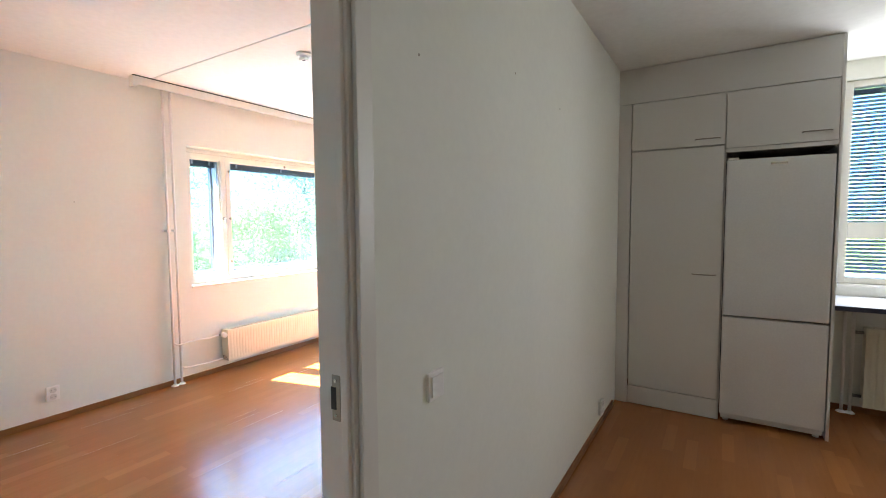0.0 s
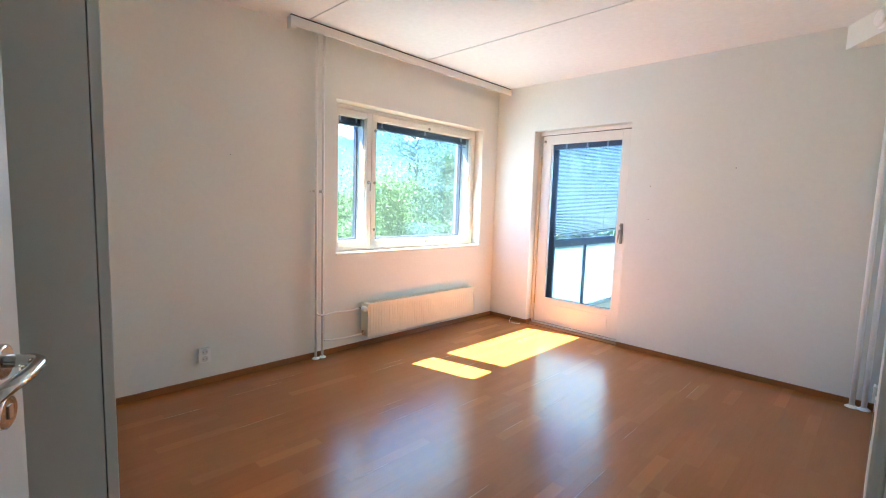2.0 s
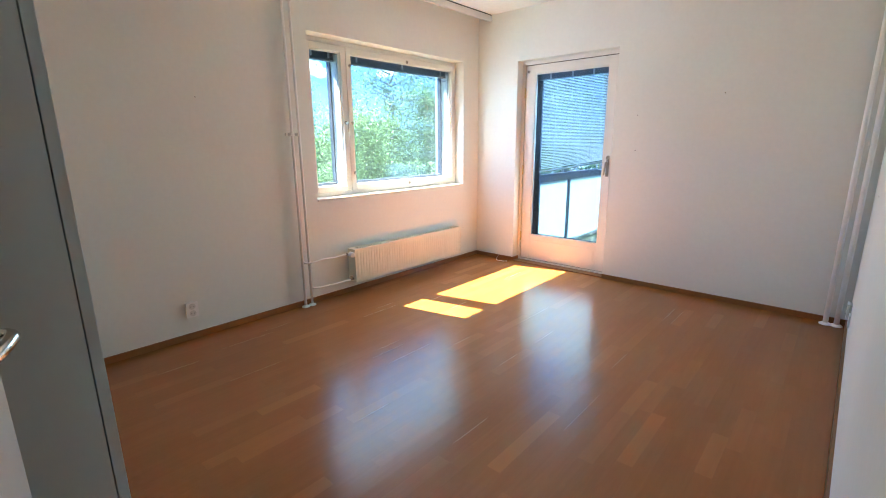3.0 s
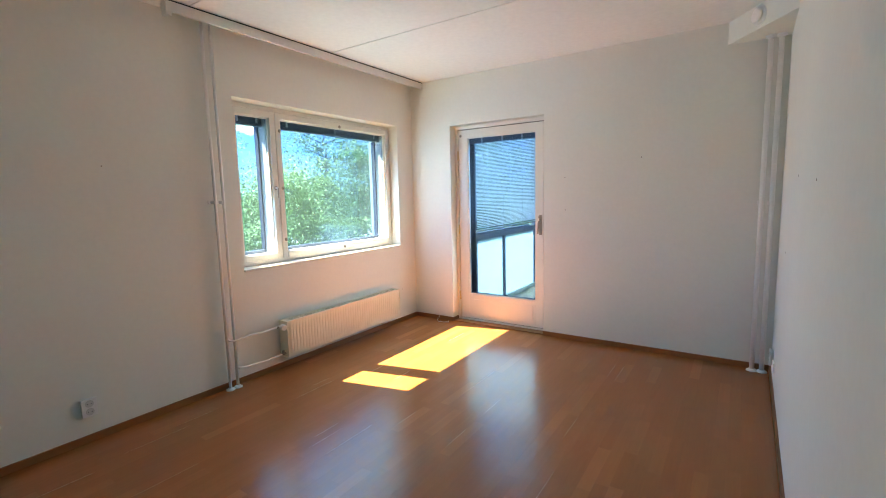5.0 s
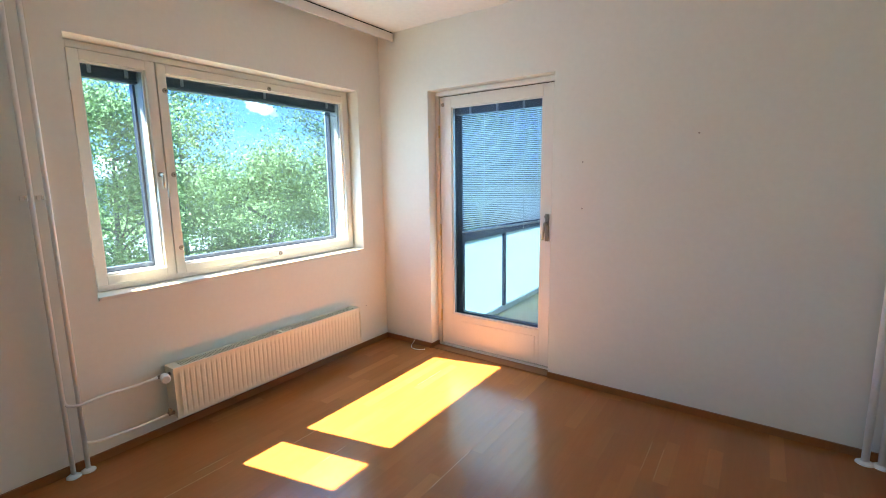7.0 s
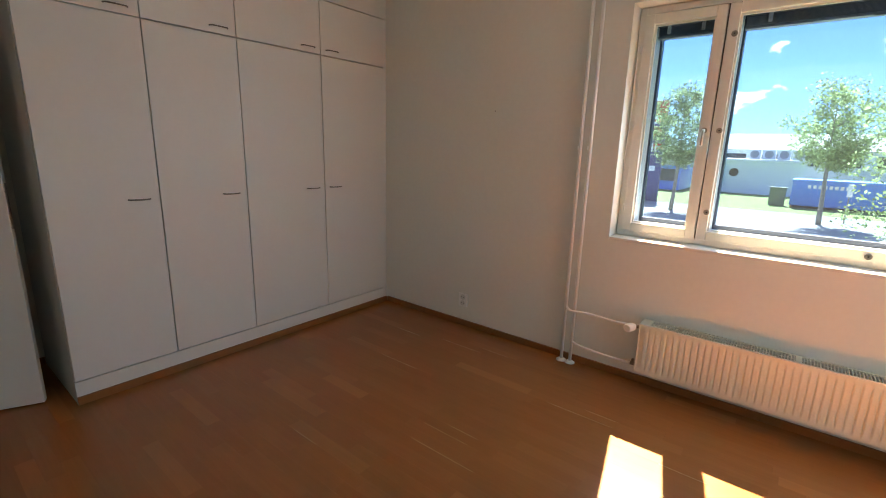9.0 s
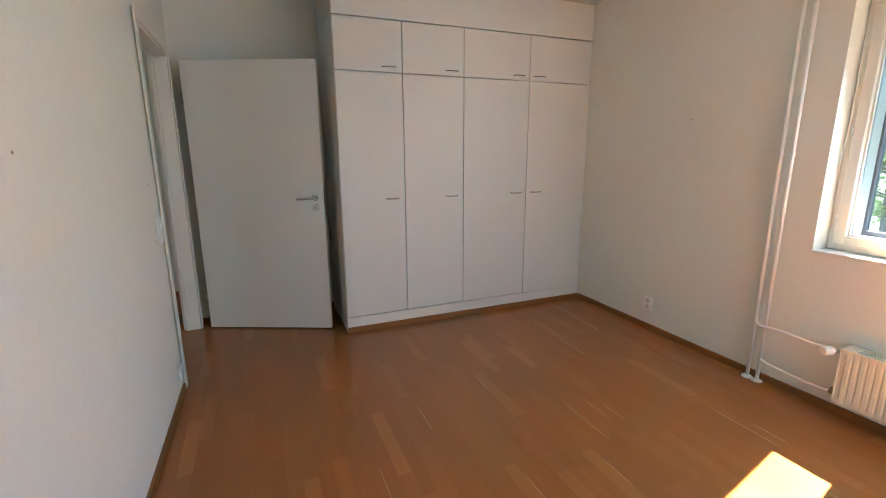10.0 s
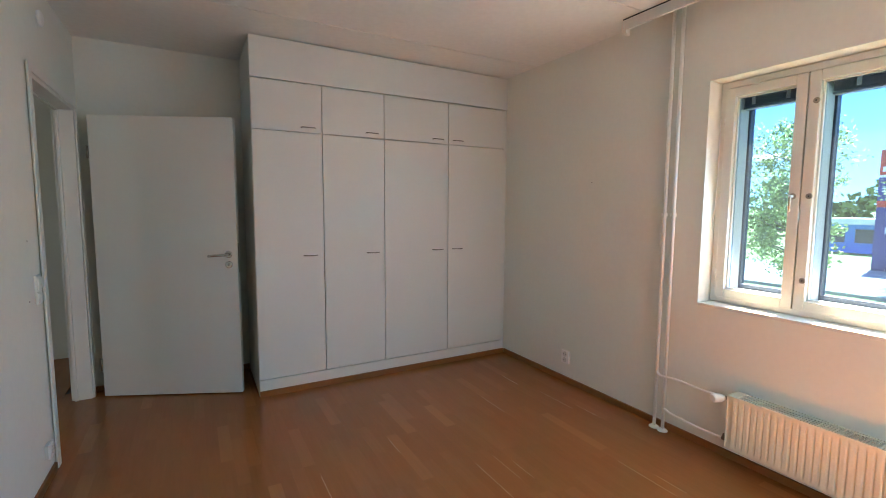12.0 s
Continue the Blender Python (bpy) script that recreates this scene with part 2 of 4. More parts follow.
ASPHALT = material("pale_asphalt", (0.26, 0.26, 0.265), 0.9, vary=0.1, scale=0.4, fine=0.12, bump=0.3, bump_scale=30)
GRAVEL = material("pale_gravel", (0.38, 0.36, 0.33), 0.95, vary=0.12, scale=0.7, fine=0.15)
KERB = material("kerb_stone", (0.42, 0.41, 0.39), 0.85, vary=0.1)
BARK = material("bark", (0.21, 0.185, 0.16), 0.9, vary=0.25, scale=6, bump=0.5, bump_scale=25)
LEAVES = leafy("leaves", (0.24, 0.34, 0.17), 0.70, 0.40)
LEAVES_PALE = leafy("leaves_pale", (0.32, 0.42, 0.19), 0.70, 0.40)
LEAVES_FAR = leafy("far_leaves", (0.06, 0.10, 0.035), 0.3)
BLUE = material("blue_paint", (0.002, 0.27, 0.74), 0.45, vary=0.08)
DEEPBLUE = material("deep_blue_panel", (0.010, 0.025, 0.16), 0.4)
RED = material("red_panel", (0.62, 0.035, 0.02), 0.4)
WHITE = material("white_board", (0.80, 0.80, 0.79), 0.6, vary=0.03)
HUT = material("hut_wall", (0.80, 0.81, 0.82), 0.7, vary=0.04)
ROOF = material("grey_roof", (0.30, 0.31, 0.33), 0.7, vary=0.06)
DARKGLASS = material("dark_glass", (0.03, 0.045, 0.06), 0.12, vary=0.02)
GREENBOX = material("green_steel", (0.16, 0.19, 0.11), 0.6)

# ---- building blocks ----
PLACES = {}


def box(bm, x0, x1, y0, y1, z0, z1):
    v = [bm.verts.new(p) for p in ((x0, y0, z0), (x1, y0, z0), (x1, y1, z0), (x0, y1, z0), (x0, y0, z1), (x1, y0, z1), (x1, y1, z1), (x0, y1, z1))]
    for f in ((3, 2, 1, 0), (4, 5, 6, 7), (0, 1, 5, 4), (1, 2, 6, 5), (2, 3, 7, 6), (3, 0, 4, 7)):
        bm.faces.new([v[i] for i in f])
    return bm


def boxes(*rows, bevel=0.0):
    bm = bmesh.new()
    for r in rows:
        box(bm, *r)
    if bevel:
        bmesh.ops.bevel(bm, geom=bm.edges[:], offset=bevel, segments=2, affect="EDGES", profile=0.6)
    return bm


def prism(bm, outline, z0, z1):
    """An upright prism over an outline that runs anticlockwise on the plan."""
    a, b = [bm.verts.new((x, y, z0)) for x, y in outline], [bm.verts.new((x, y, z1)) for x, y in outline]
    bm.faces.new(a[::-1])
    bm.faces.new(b)
    for i in range(len(a)):
        j = (i + 1) % len(a)
        bm.faces.new((a[i], a[j], b[j], b[i]))
    return bm


def tube(bm, points, radius, sides=12, radii=None):
    """A round bar along points, closed at both ends."""
    pts = [Vector(p) for p in points]
    rings, side = [], None
    for i, p in enumerate(pts):
        way = (pts[min(i + 1, len(pts) - 1)] - pts[max(i - 1, 0)]).normalized()
        if side is None:
            side = way.orthogonal().normalized()
        side = (side - way * side.dot(way)).normalized()
        up = way.cross(side)
        r = radii[i] if radii else radius
        rings.append([bm.verts.new(p + r * (math.cos(a) * side + math.sin(a) * up)) for a in (2 * math.pi * k / sides for k in range(sides))])
    for a, b in zip(rings, rings[1:]):
        for k in range(sides):
            f = bm.faces.new((a[k], a[(k + 1) % sides], b[(k + 1) % sides], b[k]))
            f.smooth = True
    bm.faces.new(rings[0][::-1])
    bm.faces.new(rings[-1])
    return bm


def bent(points, radius=0.03, steps=5):
    """Rounds the corners of a line of points."""
    pts = [Vector(p) for p in points]
    out = [pts[0]]
    for a, b, c in zip(pts, pts[1:], pts[2:]):
        u, v = (a - b), (c - b)
        r = min(radius, u.length * 0.45, v.length * 0.45)
        p, q = b + u.normalized() * r, b + v.normalized() * r
        out += [(1 - s) ** 2 * p + 2 * s * (1 - s) * b + s * s * q for s in (k / steps for k in range(steps + 1))]
    return out + [pts[-1]]


def thing(name, place, label, category, group="", kind="", turn=0.0):
    ob = new(name)
    ob.empty_display_size = 0.1
    m = pose(*place, 0, 0, turn)
    ob.matrix_basis = m
    PLACES[ob] = m
    return tagged(ob, label, category, group, kind)


def part(name, bm, mat, parent=None, label="", local=False):
    """One mesh out of a bmesh in the world's metres, under a thing or a part."""
    if parent is not None and not local:
        bm.transform(PLACES[parent].inverted())
    bmesh.ops.recalc_face_normals(bm, faces=bm.faces[:])
    me = bpy.data.meshes.new(name)
    bm.to_mesh(me)
    bm.free()
    me.materials.append(mat)
    ob = new(name, me)
    if parent is not None:
        ob.parent = parent
        PLACES[ob] = PLACES[parent]
    else:
        PLACES[ob] = Matrix()
    return tagged(ob, label)


def whole(name, bm, mat, label, category, kind="", group=""):
    return tagged(part(name, bm, mat), label, category, group, kind)


def pane(name, bm, mat, parent):
    ob = part(name, bm, mat, parent)
    ob.visible_shadow = False
    return ob


# ---- the plan ----
W, N, S, H = -4.20, 4.56, -0.22, 2.630          # west, north and south faces of the room, ceiling
HALL, HALL_E, HALL_S = -0.755, 2.10, -1.30      # hall side of the partition, far hall walls
E_SOUTH, E_NORTH, HALL_N = -0.858, -0.806, -0.745              # room side of the partition, slightly out of true
W_OUT, N_OUT = -4.62, 4.94
DOOR_Y0, DOOR_Y1, DOOR_H = -0.115, 0.908, 2.120
WIN_Y0, WIN_Y1, WIN_Z0, WIN_Z1 = 2.400, 4.298, 0.845, 2.156
BD_X0, BD_X1, BD_H = -3.687, -2.634, 2.134
KW_X0, KW_X1, KW_Z0, KW_Z1 = 0.702, 1.86, 0.962, 2.46


def east_x(y):
    return E_SOUTH + (E_NORTH - E_SOUTH) * (y - DOOR_Y1) / (N - DOOR_Y1)


def hall_x(y):
    return HALL + (HALL_N - HALL) * (y - DOOR_Y1) / (N - DOOR_Y1)


whole("wall_west", boxes((W_OUT, W, HALL_S, WIN_Y0, -0.1, H), (W_OUT, W, WIN_Y1, N_OUT, -0.1, H), (W_OUT, W, WIN_Y0, WIN_Y1, -0.1, WIN_Z0), (W_OUT, W, WIN_Y0, WIN_Y1, WIN_Z1, H)),
      WALL, "white painted outer wall with a wide window", "wall", "structure")
whole("wall_north", boxes((W, BD_X0, N, N_OUT, -0.1, H), (BD_X1, KW_X0, N, N_OUT, -0.1, H), (BD_X0, BD_X1, N, N_OUT, BD_H, H), (BD_X0, BD_X1, N, N_OUT, -0.1, -0.002),
      (KW_X0, KW_X1, N, N_OUT, -0.1, KW_Z0), (KW_X0, KW_X1, N, N_OUT, KW_Z1, H), (KW_X1, HALL_E + 0.1, N, N_OUT, -0.1, H)),
      WALL, "white painted outer wall with a balcony door", "wall", "structure")
bm = bmesh.new()
prism(bm, [(E_SOUTH, DOOR_Y1), (HALL, DOOR_Y1), (HALL_N, N), (E_NORTH, N)], -0.1, H)
prism(bm, [(E_SOUTH, S), (HALL, S), (HALL, DOOR_Y0), (E_SOUTH, DOOR_Y0)], -0.1, H)
prism(bm, [(E_SOUTH, DOOR_Y0), (HALL, DOOR_Y0), (HALL, DOOR_Y1), (E_SOUTH, DOOR_Y1)], DOOR_H, H)
whole("wall_east", bm, WALL, "white painted partition wall with a door opening", "wall", "structure")
whole("wall_south", boxes((W, HALL, S - 0.1, S, -0.1, H)), WALL, "white painted wall behind the wardrobes", "wall", "structure")
whole("wall_hall_east", boxes((HALL_E, HALL_E + 0.1, HALL_S, N, -0.1, H)), WALL, "plain white wall closing the hall", "wall", "structure")
whole("wall_hall_south", boxes((HALL, HALL_E + 0.1, HALL_S - 0.1, HALL_S, -0.1, H)), WALL, "plain white wall closing the hall", "wall", "structure")
whole("wall_hall_west", boxes((HALL - 0.1, HALL, HALL_S - 0.1, S - 0.1, -0.1, H)), WALL, "plain white wall closing the hall", "wall", "structure")
bm = bmesh.new()
SEAMS = [HALL_S, 0.88, 2.055, 3.245, N]
for a, b in zip(SEAMS, SEAMS[1:]):
    box(bm, W, HALL_E, a + (0.005 if a > HALL_S else 0), b - (0.005 if b < N else 0), H, H + 0.02)
box(bm, W_OUT, HALL_E + 0.1, HALL_S - 0.1, N_OUT, H + 0.02, H + 0.25)
prism(bm, [(HALL, HALL_S), (HALL_E, HALL_S), (HALL_E, N), (HALL_N, N), (HALL, DOOR_Y1)], H - 0.030, H - 0.0005)      # the hall hangs a little lower
whole("ceiling", bm, CEIL, "white sprayed concrete ceiling with panel seams", "ceiling", "structure")
floor = whole("floor", boxes((W, HALL, S, N, -0.2, -0.012), (HALL, HALL_E, HALL_S, N, -0.2, -0.012)), SUBFLOOR, "glossy reddish oak strip parquet floor", "floor", "structure")


def baseboard(outline, label="stained wooden baseboard along the wall"):
    whole("baseboard", prism(bmesh.new(), outline, -0.004, 0.042), SKIRT, label, "baseboard", "structure")


T = 0.013
baseboard([(W, 0.50), (W + T, 0.50), (W + T, N - T), (W, N - T)])
baseboard([(W, N - T), (BD_X0, N - T), (BD_X0, N), (W, N)])
baseboard([(BD_X1, N - T), (E_NORTH - T, N - T), (E_NORTH - T, N), (BD_X1, N)])
baseboard([(east_x(0.95) - T, 0.95), (east_x(0.95), 0.95), (E_NORTH, N), (E_NORTH - T, N)])
baseboard([(hall_x(0.95), 0.95), (hall_x(0.95) + T, 0.95), (hall_x(3.75) + T, 3.75), (hall_x(3.75), 3.75)])
baseboard([(0.62, N - T), (HALL_E, N - T), (HALL_E, N), (0.62, N)])
baseboard([(-1.95, S), (E_SOUTH, S), (E_SOUTH, S + T), (-1.95, S + T)])
baseboard([(BD_X0, N), (BD_X0 + T, N), (BD_X0 + T, N + 0.11), (BD_X0, N + 0.11)])


# ---- the wide window ----
def ring(bm, axis, d0, d1, a0, a1, z0, z1, w, wb=None):
    """Four bars round an opening; axis tells which way the depth runs."""
    wb = wb or w
    for r in ((a0, a0 + w, z0, z1), (a1 - w, a1, z0, z1), (a0 + w, a1 - w, z1 - w, z1), (a0 + w, a1 - w, z0, z0 + wb)):
        if axis == "x":
            box(bm, d0, d1, r[0], r[1], r[2], r[3])
        else:
            box(bm, r[0], r[1], d0, d1, r[2], r[3])
    return bm


def eased(bm, w=0.003):
    bmesh.ops.bevel(bm, geom=bm.edges[:], offset=w, segments=2, affect="EDGES", profile=0.6)
    return bm


win = thing("window_1", (W - 0.1, WIN_Y0, WIN_Z0), "wide white wooden window with a narrow side sash", "window", kind="structure")
part("frame", eased(ring(bmesh.new(), "x", -4.40, -4.318, WIN_Y0 + 0.004, WIN_Y1 - 0.004, WIN_Z0 + 0.022, WIN_Z1 - 0.004, 0.036)), FRAMEPAINT, win)
part("outer_frame", ring(bmesh.new(), "x", -4.52, -4.402, WIN_Y0 + 0.004, WIN_Y1 - 0.004, WIN_Z0 + 0.022, WIN_Z1 - 0.004, 0.055), DARKMETAL, win, "dark blue-grey metal outer frame")
MID = 2.838
part("mullion", boxes((-4.40, -4.347, MID - 0.02, MID + 0.02, WIN_Z0 + 0.059, WIN_Z1 - 0.041)), FRAMEPAINT, win)
part("outer_mullion", boxes((-4.52, -4.402, MID - 0.03, MID + 0.03, WIN_Z0 + 0.078, WIN_Z1 - 0.06)), DARKMETAL, win, "dark blue-grey metal mullion")
for a, b in ((WIN_Y0 + 0.036, MID - 0.003), (MID + 0.003, WIN_Y1 - 0.024)):
    sash = part("sash", eased(ring(bmesh.new(), "x", -4.362, -4.306, a, b, WIN_Z0 + 0.054, WIN_Z1 - 0.044, 0.050, 0.050), 0.004), FRAMEPAINT, win)
    part("seal", ring(bmesh.new(), "x", -4.345, -4.326, a - 0.006, b + 0.006, WIN_Z0 + 0.048, WIN_Z1 - 0.038, 0.0065), SEAL, win, "brown rubber seal")
    part("bead", eased(ring(bmesh.new(), "x", -4.350, -4.330, a + 0.048, b - 0.048, WIN_Z0 + 0.102, WIN_Z1 - 0.092, 0.011), 0.002), PAINT, sash)
    pane("pane", boxes((-4.344, -4.340, a + 0.046, b - 0.046, WIN_Z0 + 0.100, WIN_Z1 - 0.090)), PANE, sash)
    outer = part("outer_sash", ring(bmesh.new(), "x", -4.500, -4.455, a + 0.020, b - 0.020, WIN_Z0 + 0.080, WIN_Z1 - 0.062, 0.045), DARKMETAL, win, "dark metal outer sash")
    pane("outer_pane", boxes((-4.48, -4.476, a + 0.06, b - 0.06, WIN_Z0 + 0.12, WIN_Z1 - 0.10)), PANE, outer)
    part("sash_stop", boxes((-4.452, -4.365, b - 0.055, b - 0.030, WIN_Z0 + 0.08, WIN_Z1 - 0.06), (-4.452, -4.365, a + 0.030, a + 0.055, WIN_Z0 + 0.08, WIN_Z1 - 0.06),
         (-4.452, -4.365, a + 0.056, b - 0.056, WIN_Z0 + 0.080, WIN_Z0 + 0.100)), PAINT, win)


def knob(at, axis, parent):
    p = Vector(at)
    part("lock_cover", tube(bmesh.new(), [p, p + 0.004 * Vector(axis), p + 0.007 * Vector(axis)], 0.014, 16, [0.015, 0.015, 0.011]), STEEL, parent, "round grey lock cover")
    part("key_hole", boxes((p.x + 0.0065, p.x + 0.0085, p.y - 0.003, p.y + 0.003, p.z - 0.003, p.z + 0.003)) if axis[0] else boxes((p.x - 0.003, p.x + 0.003, p.y - 0.0085, p.y - 0.0065, p.z - 0.003, p.z + 0.003)), BLACK, parent)


for y, z in ((2.878, 1.965), (2.878, 1.490), (2.878, 1.055), (3.56, 0.922), (3.56, 2.075)):
    knob((-4.306, y, z), (1, 0, 0), win)
handle = part("handle", tube(bmesh.new(), bent([(-4.306, 2.806, 1.49), (-4.275, 2.806, 1.49), (-4.275, 2.806, 1.41)], 0.01), 0.007, 10), STEEL, win, "small steel window handle")
part("handle_plate", tube(bmesh.new(), [(-4.307, 2.806, 1.49), (-4.300, 2.806, 1.49)], 0.016, 14), STEEL, handle)
for y, z in ((WIN_Y0 + 0.034, 1.93), (WIN_Y0 + 0.034, 1.50), (WIN_Y0 + 0.034, 1.04), (WIN_Y1 - 0.034, 1.93), (WIN_Y1 - 0.034, 1.50), (WIN_Y1 - 0.034, 1.04)):
    part("hinge", tube(bmesh.new(), [(-4.310, y, z - 0.022), (-4.310, y, z + 0.022)], 0.007, 10), PAINT, win)
part("sill", boxes((-4.318, W + 0.006, WIN_Y0 + 0.004, WIN_Y1 - 0.004, WIN_Z0 + 0.001, WIN_Z0 + 0.020), bevel=0.003), PAINT, win, "white painted window sill")
part("outer_sill", prism(bmesh.new(), [(W_OUT - 0.05, WIN_Y0), (-4.53, WIN_Y0), (-4.53, WIN_Y1), (W_OUT - 0.05, WIN_Y1)], WIN_Z0 - 0.01, WIN_Z0 + 0.008), DARKMETAL, win)


def raised_blind(a, b, label):
    t = thing("window_blind", (-4.41, a, WIN_Z1 - 0.17), label, "blind", group="blinds between the panes")
    part("headrail", boxes((-4.440, -4.385, a, b, 2.056, 2.086), bevel=0.002), SLAT, t)
    for k in range(9):
        part("slat", boxes((-4.436, -4.389, a + 0.005, b - 0.005, 2.0525 - 0.0045 * k - 0.0022, 2.0525 - 0.0045 * k)), SLAT, t)
    part("bottom_rail", boxes((-4.438, -4.387, a + 0.003, b - 0.003, 1.996, 2.009), bevel=0.002), SLAT, t)
    for f in ((0.2, 0.8) if b - a < 0.6 else (0.08, 0.5, 0.92)):
        y = a + f * (b - a)
        part("clip", boxes((-4.384, -4.379, y - 0.009, y + 0.009, 2.018, 2.088)), PLASTIC, t, "clear plastic clip")


raised_blind(2.490, 2.775, "dark grey venetian blind drawn up in the narrow sash")
raised_blind(2.906, 4.235, "dark grey venetian blind drawn up in the wide sash")
whole("pull_cord", tube(bmesh.new(), [(-4.383, 3.40, 1.994), (-4.382, 3.80, 1.979), (-4.381, 4.214, 1.962)], 0.0022, 6), BLACK,
      "thin dark cord slung under the drawn-up blind", "cord")
cord = whole("blind_cord", tube(bmesh.new(), [(-4.30, WIN_Y0 + 0.016, 1.95), (-4.302, WIN_Y0 + 0.018, 1.6), (-4.296, WIN_Y0 + 0.014, 1.42), (-4.292, WIN_Y0 + 0.011, 1.30)], 0.0022, 6), PLASTIC,
             "thin white blind rod hanging beside the window", "blind rod")

# ---- the balcony door ----
bd = thing("door_2", (BD_X0, N + 0.12, 0.0), "white wooden balcony door with a tall pane, closed", "door", kind="structure")
part("frame", eased(ring(bmesh.new(), "y", N + 0.098, N + 0.200, BD_X0 + 0.003, BD_X1 - 0.003, 0.002, BD_H - 0.003, 0.034, 0.022)), FRAMEPAINT, bd)
part("head_casing", boxes((BD_X0 + 0.045, BD_X1 - 0.002, N + 0.070, N + 0.096, BD_H - 0.040, BD_H - 0.006), bevel=0.003), FRAMEPAINT, bd)
LX0, LX1, LZ0, LZ1 = BD_X0 + 0.043, BD_X1 - 0.043, 0.030, BD_H - 0.045
part("seal", ring(bmesh.new(), "y", N + 0.118, N + 0.150, BD_X0 + 0.036, BD_X1 - 0.036, 0.023, BD_H - 0.036, 0.0075), SEAL, bd, "brown rubber seal")
leaf = part("leaf", eased(boxes((LX0, LX0 + 0.110, N + 0.105, N + 0.160, LZ0, LZ1), (LX1 - 0.078, LX1, N + 0.105, N + 0.160, LZ0, LZ1), (LX0 + 0.110, LX1 - 0.078, N + 0.105, N + 0.160, LZ1 - 0.085, LZ1),
      (LX0 + 0.110, LX1 - 0.078, N + 0.105, N + 0.160, LZ0, 0.305)), 0.003), FRAMEPAINT, bd)
part("bottom_panel", boxes((LX0 + 0.16, LX1 - 0.11, N + 0.100, N + 0.106, 0.075, 0.250), bevel=0.002), FRAMEPAINT, leaf)
GX0, GX1, GZ0, GZ1 = LX0 + 0.110, LX1 - 0.078, 0.305, LZ1 - 0.085
part("bead", eased(ring(bmesh.new(), "y", N + 0.112, N + 0.128, GX0, GX1, GZ0, GZ1, 0.010), 0.002), PAINT, leaf)
pane("pane", boxes((GX0 + 0.004, GX1 - 0.004, N + 0.118, N + 0.122, GZ0 + 0.004, GZ1 - 0.004)), PANE, leaf)
part("outer_leaf", ring(bmesh.new(), "y", N + 0.245, N + 0.290, GX0 - 0.098, GX1 + 0.03, GZ0 - 0.16, GZ1 + 0.04, 0.066, 0.142), DARKMETAL, bd, "dark blue-grey metal outer door leaf")
part("outer_door_frame", ring(bmesh.new(), "y", N + 0.202, N + 0.300, BD_X0 + 0.003, BD_X1 - 0.003, 0.002, BD_H - 0.003, 0.048), DARKMETAL, bd)
part("hinge_stile", boxes((GX0 - 0.0325, GX0 + 0.008, N + 0.248, N + 0.287, GZ0 - 0.017, GZ1 - 0.027), bevel=0.003), DARKMETAL, bd)
pane("outer_pane", boxes((GX0 - 0.031, GX1 - 0.037, N + 0.262, N + 0.266, GZ0 - 0.017, GZ1 - 0.027)), PANE, bd)
for z in (0.28, 1.02, 1.82):
    part("hinge", tube(bmesh.new(), [(LX0 - 0.003, N + 0.098, z - 0.05), (LX0 - 0.003, N + 0.098, z + 0.05)], 0.008, 10), BRASS, bd, "worn brass hinge")
HX = LX1 - 0.028
dh = part("door_handle", boxes((HX - 0.014, HX + 0.014, N + 0.096, N + 0.104, 0.985, 1.185), bevel=0.003), STEEL, bd, "steel balcony door handle plate")
part("lever", tube(bmesh.new(), bent([(HX, N + 0.098, 1.12), (HX, N + 0.050, 1.12), (HX - 0.010, N + 0.046, 1.00)], 0.012), 0.009, 10), STEEL, dh)
part("lock_knob", tube(bmesh.new(), [(HX, N + 0.097, 1.165), (HX, N + 0.075, 1.165)], 0.013, 14), STEEL, dh)
knob((LX0 + 0.03, N + 0.105, 2.03), (0, -1, 0), bd)
whole("threshold", boxes((BD_X0 + 0.004, BD_X1 - 0.004, N - 0.002, N + 0.096, -0.001, 0.010), bevel=0.002), SKIRT, "stained wooden threshold at the balcony door", "threshold", "structure")

blind = thing("window_blind", (GX0, N + 0.19, 1.05), "pale blue venetian blind hanging slightly askew in the balcony door", "blind", group="blinds between the panes")
part("headrail", boxes((GX0 + 0.006, GX1 - 0.006, N + 0.160, N + 0.210, GZ1 - 0.058, GZ1 - 0.004), bevel=0.002), SLAT, blind)
COUNT, TOPZ = 60, GZ1 - 0.070
slat_bm = boxes((GX0 + 0.055, GX1 - 0.012, -0.0085, 0.0085, -0.0004, 0.0004))
slat_mesh = bpy.data.meshes.new("slat")
slat_bm.to_mesh(slat_mesh)
slat_bm.free()
slat_mesh.materials.append(SLAT_LIGHT)
for k in range(COUNT):
    s = k / (COUNT - 1)
    z = TOPZ + (1.085 - TOPZ) * s
    tilt = 9.5 * (max(0.0, s - 0.72) / 0.28) ** 1.4
    ob = new("slat", slat_mesh)
    ob.parent = blind
    ob.matrix_basis = PLACES[blind].inverted() @ Matrix.Translation((0, N + 0.186, z)) @ Matrix.Translation(((GX0 + GX1) / 2, 0, 0)) @ pose(0, 0, 0, 31, -tilt, 0) @ Matrix.Translation((-(GX0 + GX1) / 2, 0, 0))
part("bottom_rail", tube(bmesh.new(), [(GX0 + 0.05, N + 0.186, 0.998), (GX1 - 0.01, N + 0.186, 1.125)], 0.008, 8), PLASTIC, blind)
for x in (GX0 + 0.15, (GX0 + GX1) / 2, GX1 - 0.17):
    part("ladder_cord", tube(bmesh.new(), [(x, N + 0.172, TOPZ), (x, N + 0.172, 1.06)], 0.0018, 5), PLASTIC, blind)
    part("clip", boxes((x - 0.009, x + 0.009, N + 0.152, N + 0.158, GZ1 - 0.055, GZ1 - 0.004)), PLASTIC, blind)

